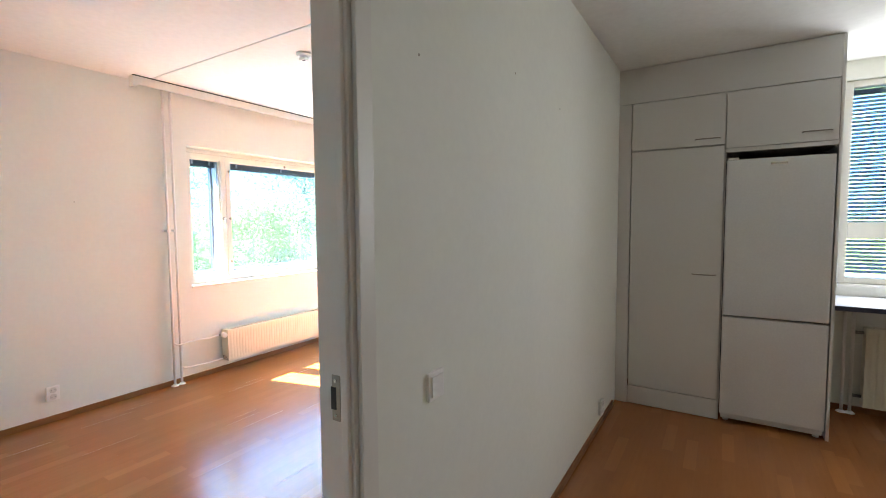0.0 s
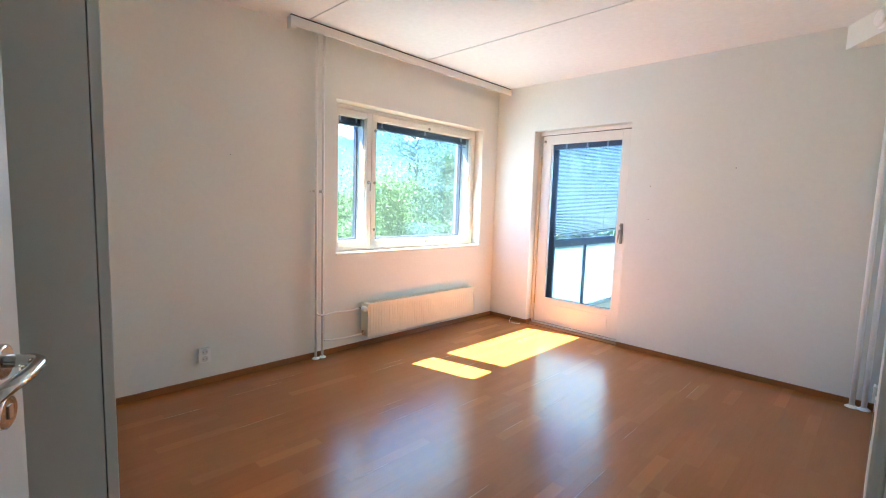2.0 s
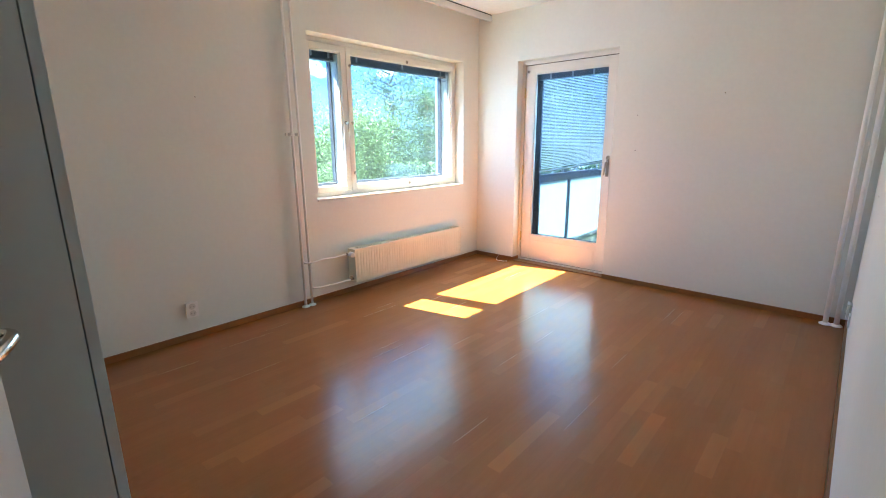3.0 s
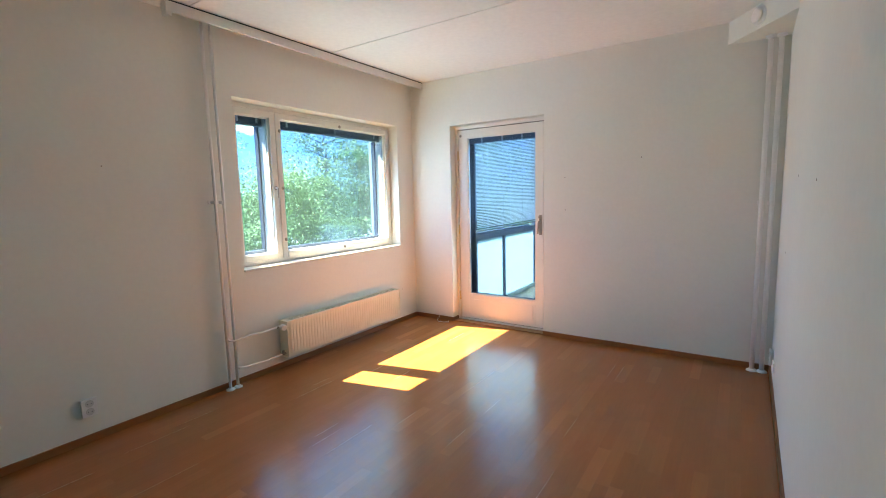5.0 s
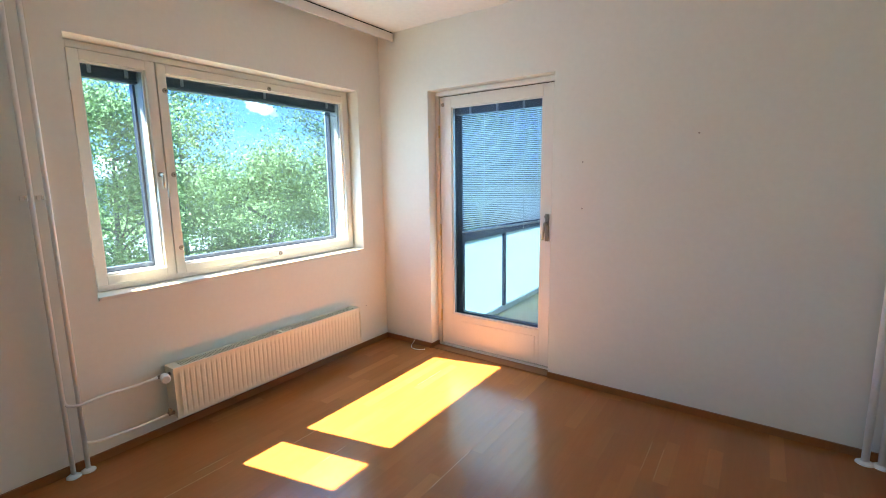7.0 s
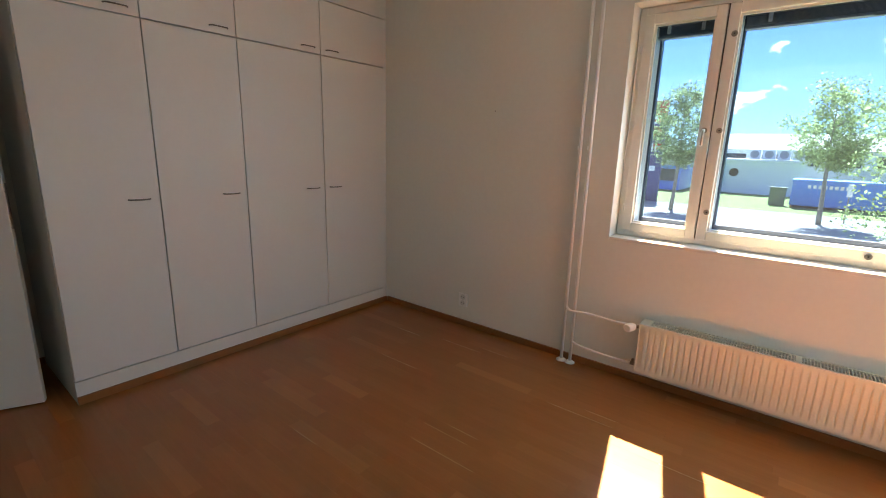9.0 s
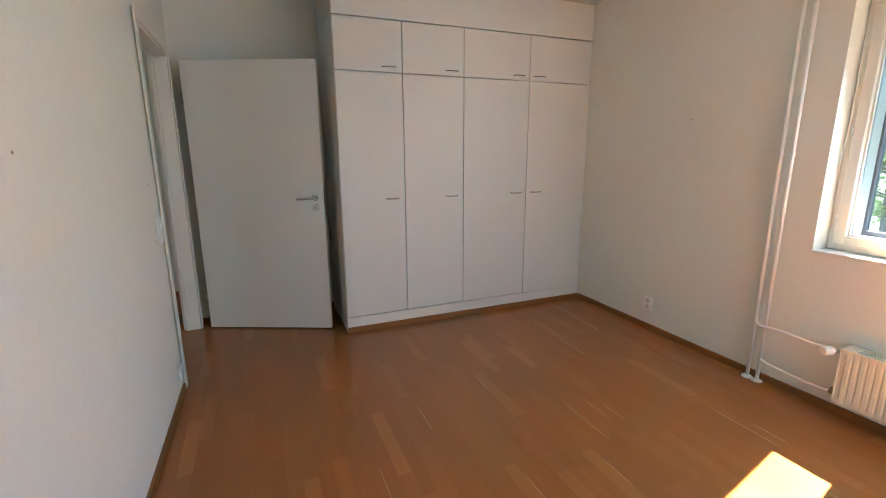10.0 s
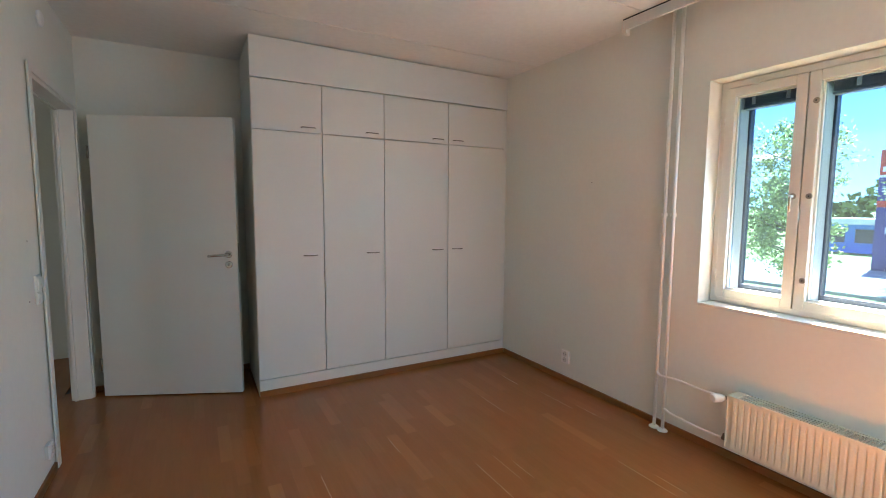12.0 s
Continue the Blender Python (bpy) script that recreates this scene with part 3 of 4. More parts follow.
# ---- the room door ----
dr = thing("door_1", (E_SOUTH, DOOR_Y0, 0.0), "white painted door frame between hall and room", "door frame", kind="structure")
J = 0.036
part("jamb", boxes((E_SOUTH - 0.004, HALL + 0.004, DOOR_Y0 + 0.002, DOOR_Y0 + J, 0.0, DOOR_H - 0.002), bevel=0.003), PAINT, dr)
strike_jamb = part("jamb", boxes((E_SOUTH - 0.004, HALL + 0.004, DOOR_Y1 - J, DOOR_Y1 - 0.002, 0.0, DOOR_H - 0.002), bevel=0.003), PAINT, dr)
part("head", boxes((E_SOUTH - 0.004, HALL + 0.004, DOOR_Y0 + J, DOOR_Y1 - J, DOOR_H - J, DOOR_H - 0.002), bevel=0.003), PAINT, dr)
part("stop", boxes((HALL - 0.024, HALL - 0.004, DOOR_Y0 + J, DOOR_Y0 + J + 0.012, 0.0, DOOR_H - J), bevel=0.003), PAINT, dr)
part("stop", boxes((HALL - 0.024, HALL - 0.004, DOOR_Y1 - J - 0.012, DOOR_Y1 - J, 0.0, DOOR_H - J), bevel=0.003), PAINT, dr)
part("stop", boxes((HALL - 0.024, HALL - 0.004, DOOR_Y0 + J + 0.012, DOOR_Y1 - J - 0.012, DOOR_H - J - 0.012, DOOR_H - J), bevel=0.003), PAINT, dr)
for x0, x1 in ((E_SOUTH - 0.016, E_SOUTH - 0.005), (HALL + 0.005, HALL + 0.018)):
    part("casing", boxes((x0, x1, DOOR_Y1 - 0.022, DOOR_Y1 + 0.032, 0.0, DOOR_H + 0.030), bevel=0.003), PAINT, dr)
    part("casing", boxes((x0, x1, DOOR_Y0 - 0.022, DOOR_Y0 + 0.022, 0.0, DOOR_H + 0.030), bevel=0.003), PAINT, dr)
    part("casing", boxes((x0, x1, DOOR_Y0 + 0.022, DOOR_Y1 - 0.022, DOOR_H - 0.014, DOOR_H + 0.030), bevel=0.003), PAINT, dr)
plate = part("strike_plate", boxes((-0.818, -0.792, DOOR_Y1 - J - 0.002, DOOR_Y1 - J + 0.001, 0.985, 1.095), bevel=0.0008), STEEL, strike_jamb, "worn steel strike plate")
part("strike_hole", boxes((-0.820, -0.804, DOOR_Y1 - J - 0.0035, DOOR_Y1 - J - 0.0021, 1.012, 1.066)), BLACK, strike_jamb)
for z in (0.998, 1.082):
    part("screw", tube(bmesh.new(), [(-0.805, DOOR_Y1 - J - 0.002, z), (-0.805, DOOR_Y1 - J - 0.0042, z)], 0.004, 10), CHROME, strike_jamb)

HINGE, LEAF_TURN, LEAF_W = (-0.935, -0.062), -24.3, 0.995
lf = thing("interior_door", (HINGE[0], HINGE[1], 0.0), "flat white interior door standing half open into the room", "door", turn=LEAF_TURN)
slab = part("leaf", boxes((-LEAF_W, -0.002, -0.040, 0.0, 0.010, 2.060), bevel=0.003), LEAF_PAINT, lf, local=True)
part("edge_plate", boxes((-LEAF_W - 0.0015, -LEAF_W + 0.0005, -0.032, -0.010, 0.93, 1.15)), STEEL, lf, "steel lock edge plate", local=True)
for z in (0.25, 1.80):
    part("hinge", tube(bmesh.new(), [(0.004, 0.004, z - 0.045), (0.004, 0.004, z + 0.045)], 0.008, 10), STEEL, lf, local=True)
LH = -LEAF_W + 0.062
for side, y0 in ((1, 0.0), (-1, -0.040)):
    grip = part("door_handle", tube(bmesh.new(), bent([(LH, y0, 1.068), (LH, y0 + side * 0.052, 1.068), (LH + 0.055, y0 + side * 0.056, 1.065), (LH + 0.128, y0 + side * 0.048, 1.059)], 0.022, 7), 0.0095, 12), CHROME, lf, "curved chrome lever handle", local=True)
    part("rosette", tube(bmesh.new(), [(LH, y0, 1.068), (LH, y0 + side * 0.007, 1.068), (LH, y0 + side * 0.009, 1.068)], 0.026, 20, [0.026, 0.026, 0.022]), CHROME, grip, local=True)
    part("lock_rosette", tube(bmesh.new(), [(LH, y0, 0.992), (LH, y0 + side * 0.007, 0.992), (LH, y0 + side * 0.009, 0.992)], 0.026, 20, [0.026, 0.026, 0.022]), CHROME, grip, local=True)
    part("lock_cylinder", boxes((LH - 0.006, LH + 0.006, min(y0 + side * 0.009, y0 + side * 0.011), max(y0 + side * 0.009, y0 + side * 0.011), 0.982, 1.002)), STEEL, grip, local=True)

# ---- wardrobes ----
WD_FRONT, WD_EDGES = 0.485, (-1.950, -2.450, -2.955, -3.560, -4.165)


def bow(bm, x0, x1, y, z, way):
    """A slim bow handle from x0 to x1, standing off the front."""
    tube(bm, bent([(x0, y, z), (x0 + 0.008, y + way * 0.022, z), ((x0 + x1) / 2, y + way * 0.028, z - 0.001), (x1 - 0.008, y + way * 0.022, z), (x1, y, z)], 0.012, 4), 0.0038, 8)
    return bm


for i, (a, b) in enumerate(zip(WD_EDGES, WD_EDGES[1:])):
    unit = thing("wardrobe", (b, S + 0.015, 0.0), ("wide" if a - b > 0.55 else "narrow") + " white laminate wardrobe with tall and upper door, closed", "wardrobe", group="row of wardrobes")
    part("body", boxes((b + 0.0005, a - 0.0005, S + 0.015, WD_FRONT - (0.040 if i else 0.0215), 0.0, 2.335)), LAMINATE_EDGE if i else LAMINATE, unit)
    for n_, z0, z1, hz in (("door", 0.128, 1.968, 1.051), ("upper_door", 1.976, 2.328, 2.012)):
        d = part(n_, boxes((b + 0.0028, a - 0.0028, WD_FRONT - 0.019, WD_FRONT, z0, z1), bevel=0.0016), LAMINATE, unit)
        h0 = b + 0.050 if i < 3 else a - 0.045 - 0.105
        part("handle", bow(bmesh.new(), h0, h0 + 0.105, WD_FRONT, hz, 1), DARKSTEEL, d, "slim steel bow handle")
whole("wardrobe_plinth", boxes((WD_EDGES[-1], WD_EDGES[0], WD_FRONT - 0.021, WD_FRONT - 0.001, 0.0, 0.122), bevel=0.001), LAMINATE, "white plinth board under the wardrobes", "plinth", "structure")
whole("wardrobe_top_panel", boxes((W + 0.002, WD_EDGES[0], WD_FRONT - 0.018, WD_FRONT - 0.001, 2.336, H - 0.008), bevel=0.001), LAMINATE, "white filler panel above the wardrobes", "filler panel", "structure")
whole("wardrobe_top_side", boxes((WD_EDGES[0] - 0.018, WD_EDGES[0], S + 0.015, WD_FRONT - 0.019, 2.337, H - 0.008)), LAMINATE, "white filler panel beside the wardrobe top", "filler panel", "structure")
whole("wardrobe_filler", boxes((W + 0.002, WD_EDGES[-1] - 0.0025, WD_FRONT - 0.026, WD_FRONT - 0.006, 0.0, 2.334), bevel=0.001), LAMINATE, "narrow white filler strip beside the wardrobe", "filler strip", "structure")
baseboard([(W + T, WD_FRONT), (WD_EDGES[0], WD_FRONT), (WD_EDGES[0], WD_FRONT + T), (W + T, WD_FRONT + T)], "stained wooden baseboard along the wardrobe plinth")


# ---- heating ----
def riser(x, y, r, top, label, group):
    t = thing("heating_pipe", (x, y, 0.0), label, "pipe", group=group)
    part("pipe", tube(bmesh.new(), [(x, y, 0.0), (x, y, top)], r, 14), PIPE, t)
    part("floor_collar", tube(bmesh.new(), [(x, y, 0.0), (x, y, 0.004), (x, y, 0.016)], 0.03, 18, [r + 0.022, r + 0.021, r + 0.004]), PLASTIC, t, "white plastic floor collar")
    return t


p1 = riser(-4.152, 2.189, 0.0105, H - 0.004, "thin white heating pipe rising along the wall", "pipes by the window")
p2 = riser(-4.152, 2.249, 0.0105, H - 0.004, "thin white heating pipe rising along the wall", "pipes by the window")
for t, y in ((p1, 2.189), (p2, 2.249)):
    part("wall_clip", boxes((W, -4.140, y - 0.016, y - 0.0112, 1.374, 1.394), (W, -4.188, y - 0.03, y - 0.011, 1.374, 1.394)), PIPE, t)
part("branch_pipe", tube(bmesh.new(), bent([(-4.152, 2.189, 0.43), (-4.150, 2.196, 0.372), (-4.118, 2.235, 0.366), (-4.118, 2.36, 0.378), (-4.135, 2.50, 0.362), (-4.128, 2.600, 0.372)], 0.03), 0.0075, 12), PIPE, p1)
part("branch_pipe", tube(bmesh.new(), bent([(-4.152, 2.249, 0.150), (-4.140, 2.30, 0.138), (-4.135, 2.50, 0.128), (-4.125, 2.66, 0.138)], 0.03), 0.0075, 12), PIPE, p2)
R0, R1, RZ0, RZ1 = 2.666, 4.113, 0.110, 0.408


def radiator(name, axis, a0, a1, z0, z1, back, front, label, ribs, margin=0.022):
    """A panel radiator with pressed vertical ribs, a top grille and side plates. axis: the way it runs."""
    def at(a, d, z):
        return (d, a, z) if axis == "y" else (a, d, z)
    def slab(bm, a, b, d, e, z, y):
        p, q = at(a, d, z), at(b, e, y)
        box(bm, min(p[0], q[0]), max(p[0], q[0]), min(p[1], q[1]), max(p[1], q[1]), z, y)
        return bm
    t = thing(name, at(a0, back, z0), label, "radiator")
    out = 1 if front > back else -1
    n_ = ribs * 8
    bm = bmesh.new()
    zs = (z0, z0 + 0.022, z0 + 0.040, z1 - 0.045, z1 - 0.026, z1 - 0.003)
    rows = []
    for z in zs:
        deep = 0.0 if z in zs[:2] or z in zs[4:] else 1.0
        row = []
        for k in range(n_ + 1):
            u = k / n_
            wave = deep * (0.17 if k in (0, 1, n_ - 1, n_) else 0.0 if k % 8 == 0 else 0.8 if k % 8 in (1, 7) else 1.0)
            row.append(bm.verts.new(at(a0 if k == 0 else a1 if k == n_ else a0 + margin + u * (a1 - a0 - 2 * margin), front - out * (0.009 - 0.009 * wave if deep else 0.0015), z)))
        rows.append(row)
    for r, s in zip(rows, rows[1:]):
        for k in range(n_):
            bm.faces.new((r[k], r[k + 1], s[k + 1], s[k])).smooth = True
    part("front_panel", bm, ENAMEL, t)
    part("back_panel", slab(bmesh.new(), a0 + 0.01, a1 - 0.01, back + out * 0.012, back + out * 0.020, z0 + 0.012, z1 - 0.02), ENAMEL, t)
    part("side_panel", slab(bmesh.new(), a0 - 0.002, a0 + 0.002, back + out * 0.010, front, z0, z1), ENAMEL, t)
    part("side_panel", slab(bmesh.new(), a1 - 0.002, a1 + 0.002, back + out * 0.010, front, z0, z1), ENAMEL, t)
    bm = bmesh.new()
    slab(bm, a0, a1, front - out * 0.012, front - out * 0.001, z1 - 0.005, z1)
    slab(bm, a0, a1, back + out * 0.010, back + out * 0.022, z1 - 0.005, z1)
    slab(bm, a0, a0 + 0.05, back + out * 0.022, front - out * 0.012, z1 - 0.005, z1)
    slab(bm, a1 - 0.05, a1, back + out * 0.022, front - out * 0.012, z1 - 0.005, z1)
    top = part("top_grille", bm, ENAMEL, t)
    bm = bmesh.new()
    count = int((a1 - a0 - 0.1) / 0.0125)
    for k in range(count):
        a = a0 + 0.05 + (a1 - a0 - 0.1) * k / count
        slab(bm, a, a + 0.004, back + out * 0.022, front - out * 0.012, z1 - 0.016, z1 - 0.004)
    tagged(part("grille_mesh", bm, ENAMEL, top), kind="stuff")
    part("inner_shade", slab(bmesh.new(), a0 + 0.01, a1 - 0.01, back + out * 0.024, front - out * 0.014, z1 - 0.05, z1 - 0.03), LAMINATE_EDGE, t)
    for f in (0.15, 0.85):
        a = a0 + f * (a1 - a0)
        part("bracket", slab(bmesh.new(), a - 0.015, a + 0.015, back, back + out * 0.012, z0 + 0.03, z1 - 0.03), PAINT, t)
    part("middle_clip", slab(bmesh.new(), (a0 + a1) / 2 - 0.012, (a0 + a1) / 2 + 0.012, back + out * 0.022, front - out * 0.012, z1 - 0.004, z1 + 0.002), ENAMEL, t)
    return t


rad = radiator("radiator", "y", R0, R1, RZ0, RZ1, W, -4.084, "long low white panel radiator under the window", 45)
valve = part("thermostat", tube(bmesh.new(), [(-4.120, 2.628, 0.372), (-4.095, 2.622, 0.374), (-4.050, 2.610, 0.377), (-4.043, 2.608, 0.377)], 0.02, 18, [0.014, 0.024, 0.024, 0.018]), PLASTIC, rad, "white thermostat knob")
part("valve_body", tube(bmesh.new(), [(-4.128, 2.600, 0.372), (-4.128, 2.664, 0.372)], 0.010, 12), STEEL, rad)
part("lower_fitting", tube(bmesh.new(), [(-4.125, 2.63, 0.138), (-4.125, 2.664, 0.138)], 0.011, 12), STEEL, rad)
part("bleed_fitting", boxes((-4.135, -4.115, 2.636, 2.650, 0.142, 0.166)), STEEL, rad)
for x in (-0.928, -0.866):
    t = riser(x, 4.499, 0.0165, 2.468, "white vertical heating pipe in the room corner", "corner pipes")
    part("ceiling_collar", tube(bmesh.new(), [(x, 4.499, 2.447), (x, 4.499, 2.459), (x, 4.499, 2.470)], 0.03, 18, [0.018, 0.032, 0.034]), PLASTIC, t)
    part("wall_clip", boxes((x - 0.026, x - 0.018, 4.485, N, 1.275, 1.30)), PIPE, t)
whole("corner_box", prism(bmesh.new(), [(-1.188, N), (east_x(3.99), 3.99), (E_NORTH, N)], 2.470, H), WALL, "white boxed-in duct across the ceiling corner", "duct box", "structure")
v0, way = Vector((-1.003, 4.278, 2.553)), Vector((-0.849, -0.527, 0)).normalized()
vent = thing("air_valve", tuple(v0), "round white ventilation valve on the duct box", "air valve")
part("rim", tube(bmesh.new(), [v0 - 0.012 * way, v0 + 0.006 * way, v0 + 0.012 * way], 0.06, 28, [0.063, 0.063, 0.052]), PLASTIC, vent)
part("disc", tube(bmesh.new(), [v0 + 0.018 * way, v0 + 0.026 * way, v0 + 0.034 * way], 0.05, 28, [0.044, 0.050, 0.040]), PLASTIC, vent)
part("stem", tube(bmesh.new(), [v0 + 0.012 * way, v0 + 0.018 * way], 0.012, 10), BLACK, vent)

# ---- curtain board ----
cb = thing("curtain_board", (-4.07, 1.908, H), "white painted curtain board under the ceiling", "curtain board")
part("front", boxes((-4.044, -4.026, 1.908, N - 0.002, 2.558, H - 0.010), bevel=0.002), PAINT, cb)
part("end_piece", boxes((-4.086, -4.0455, 1.908, 1.926, 2.537, H - 0.010), bevel=0.002), PAINT, cb)
part("end_piece", boxes((-4.044, -4.026, 1.908, 1.942, 2.537, 2.5575), bevel=0.001), PAINT, cb)
part("rail", boxes((-4.118, -4.046, 1.938, N - 0.004, H - 0.024, H - 0.001)), LAMINATE_EDGE, cb)
# near-black strip paints the shade in the slit under the ceiling
part("shadow_gap", boxes((-4.042, -4.030, 1.913, N - 0.004, H - 0.0095, H - 0.0005)), SHADE_AND_DARK, cb, "dark strip painted as the shade above the board")


# ---- fittings ----
def wall_plate(name, p, normal, w, h, label, category, kind_of):
    """A socket, switch or blank plate at p on a wall that faces along normal."""
    nx, ny = normal
    t = thing(name, p, label, category)
    turn = Matrix.Translation(p) @ Matrix(((-ny, nx, 0, 0), (nx, ny, 0, 0), (0, 0, 1, 0), (0, 0, 0, 1)))
    def put(n_, bm, m, parent, lab=""):
        bm.transform(turn)
        return part(n_, bm, m, parent, lab)
    if kind_of == "socket":
        put("backing_box", boxes((-w * 0.46, w * 0.46, 0.0, 0.0135, -h * 0.46, h * 0.46), bevel=0.002), LAMINATE, t)
        turn = turn @ Matrix.Translation((0, 0.014, 0))
    plate_ = put("plate", boxes((-w / 2, w / 2, 0.0, 0.011, -h / 2, h / 2), bevel=0.003), PLASTIC, t)
    if kind_of == "socket":
        for dz in ((0.0,) if h < 0.1 else (-0.024, 0.024)):
            face = put("socket_rim", tube(bmesh.new(), [(0, 0.011, dz), (0, 0.013, dz)], 0.0205, 24), LAMINATE_EDGE, plate_)
            put("socket_well", tube(bmesh.new(), [(0, 0.013, dz), (0, 0.0134, dz)], 0.0175, 20), LAMINATE, plate_)
            for dx in (-0.0095, 0.0095):
                put("pin_hole", tube(bmesh.new(), [(dx, 0.0134, dz), (dx, 0.0138, dz)], 0.0028, 8), BLACK, plate_)
    elif kind_of == "switch":
        put("rocker", boxes((-w * 0.36, w * 0.36, 0.011, 0.016, -h * 0.36, h * 0.36), bevel=0.002), PLASTIC, plate_)
    return t


wall_plate("wall_socket", (W, 1.345, 0.211), (1, 0), 0.078, 0.105, "white double wall socket above the baseboard", "socket", "socket")
wall_plate("wall_socket", (east_x(1.05), 1.060, 0.165), (-1, 0), 0.075, 0.075, "small white wall socket beside the doorway", "socket", "socket")
wall_plate("light_switch", (east_x(1.0), 1.010, 1.030), (-1, 0), 0.082, 0.082, "white light switch beside the doorway", "switch", "switch")
wall_plate("light_switch", (east_x(1.0), 1.010, 0.955), (-1, 0), 0.082, 0.065, "white blank plate under the light switch", "switch", "switch")
wall_plate("wall_socket", (east_x(4.30), 4.295, 0.190), (-1, 0), 0.080, 0.105, "white wall socket near the corner pipes", "socket", "socket")
wall_plate("aerial_socket", (east_x(4.13), 4.130, 0.170), (-1, 0), 0.080, 0.080, "white aerial plate low on the wall", "socket", "blank")
wall_plate("light_switch", (hall_x(1.21), 1.212, 0.975), (1, 0), 0.080, 0.084, "white light switch beside the doorway in the hall", "switch", "switch")
wall_plate("wall_socket", (hall_x(3.33), 3.335, 0.136), (1, 0), 0.078, 0.105, "white wall socket low in the hall", "socket", "socket")
d0 = Vector((east_x(0.93), 0.62, 2.455))
disc = thing("wall_disc", tuple(d0), "small round white cover high above the doorway", "cover")
part("disc", tube(bmesh.new(), [d0, d0 + Vector((-0.012, 0, 0)), d0 + Vector((-0.02, 0, 0))], 0.04, 24, [0.042, 0.042, 0.034]), PLASTIC, disc)
sd = thing("ceiling_socket", (-2.57, 2.355, H), "round white lamp socket on the ceiling", "ceiling socket")
part("base", tube(bmesh.new(), [(-2.57, 2.355, H), (-2.57, 2.355, H - 0.020), (-2.57, 2.355, H - 0.026)], 0.05, 28, [0.050, 0.048, 0.040]), PLASTIC, sd)
part("insert", boxes((-2.598, -2.542, 2.338, 2.372, H - 0.046, H - 0.026), bevel=0.003), PLASTIC, sd)
part("hole", boxes((-2.582, -2.558, 2.348, 2.362, H - 0.0475, H - 0.0462)), BLACK, sd)


def wall_hole(p, normal, r=0.004, label="small dark plug hole in the wall"):
    p, n_ = Vector(p), Vector(normal)
    whole("plug_hole", tube(bmesh.new(), [p, p + 0.0015 * n_], r, 8), STEEL, label, "plug hole")


for y, z in ((2.45, 1.42), (3.21, 1.452), (3.77, 1.010), (1.10, 1.25), (1.13, 0.955)):
    wall_hole((east_x(y), y, z), (-1, 0, 0), 0.005)
for x, z in ((-2.428, 1.539), (-2.423, 1.237), (-1.773, 1.681)):
    wall_hole((x, N, z), (0, -1, 0), 0.005)
for y, z in ((1.545, 1.615), (4.30, 0.36)):
    wall_hole((W, y, z), (1, 0, 0), 0.004)
for y, z in ((1.152, 1.903), (1.813, 2.031), (2.376, 2.008)):
    wall_hole((hall_x(y), y, z), (1, 0, 0), 0.004)
whole("loose_cable", tube(bmesh.new(), bent([(-3.86, N - 0.016, 0.045), (-3.87, N - 0.05, 0.006), (-3.83, N - 0.11, 0.006), (-3.76, N - 0.12, 0.006), (-3.70, N - 0.085, 0.006), (-3.72, N - 0.06, 0.008)], 0.04), 0.0019, 8), PLASTIC,
      "loose white cable end on the floor by the balcony door", "cable")

# ---- kitchen end of the hall ----
KF = 3.860
kc = thing("kitchen_cabinet", (-0.6600, KF, 0.0), "tall white kitchen cabinet with upper door, closed", "cabinet")
part("body", boxes((-0.6540, -0.0400, KF + 0.040, N - 0.01, 0.0, 2.330)), LAMINATE_EDGE, kc)
for n_, z0, z1, hz in (("door", 0.150, 1.965, 1.054), ("upper_door", 1.975, 2.328, 2.020)):
    d = part(n_, boxes((-0.6500, -0.0460, KF, KF + 0.019, z0, z1), bevel=0.0016), LAMINATE, kc)
    part("handle", bow(bmesh.new(), -0.2250, -0.0750, KF, hz, -1), STEEL, d, "slim steel bow handle")
part("plinth", boxes((-0.6520, -0.0420, KF + 0.004, KF + 0.020, 0.004, 0.143), bevel=0.001), LAMINATE, kc)
kf = thing("fridge_cabinet", (0.0, KF, 1.91), "white kitchen cabinet above the fridge, closed", "cabinet")
part("body", boxes((-0.0390, 0.5620, KF + 0.040, N - 0.01, 1.920, 2.330)), LAMINATE_EDGE, kf)
d = part("door", boxes((-0.0380, 0.5600, KF, KF + 0.019, 1.946, 2.328), bevel=0.0016), LAMINATE, kf)
part("handle", bow(bmesh.new(), 0.3800, 0.5280, KF, 2.010, -1), STEEL, d, "slim steel bow handle")
part("lower_rail", boxes((-0.0380, 0.5600, KF + 0.002, KF + 0.020, 1.916, 1.942), bevel=0.001), LAMINATE, kf)
part("side_panel", boxes((0.5630, 0.5800, KF + 0.001, N - 0.01, 0.0, H - 0.036)), LAMINATE, kf)
# the niche's shade is put into this sheet's near-black colour
part("back_panel", boxes((-0.0390, 0.5620, N - 0.04, N - 0.02, 0.0, 1.915)), SHADE_AND_DARK, kf, "back of the fridge niche, painted dark for its shade")
part("side_panel", boxes((-0.0395, -0.0340, KF + 0.02, N - 0.045, 0.0, 1.915)), LAMINATE_EDGE, kf)
whole("kitchen_top_panel", boxes((HALL_N + 0.003 - 0.03, 0.562, KF + 0.001, KF + 0.018, 2.333, H - 0.036), bevel=0.001), LAMINATE, "white filler panel above the kitchen cabinets", "filler panel", "structure")
whole("kitchen_filler", boxes((HALL_N - 0.02, -0.657, KF + 0.004, KF + 0.022, 0.0, 2.330), bevel=0.001), LAMINATE, "white filler strip beside the tall cabinet", "filler strip", "structure")
fr = thing("fridge", (0.2600, KF, 0.0), "white fridge freezer with two doors, closed", "fridge")
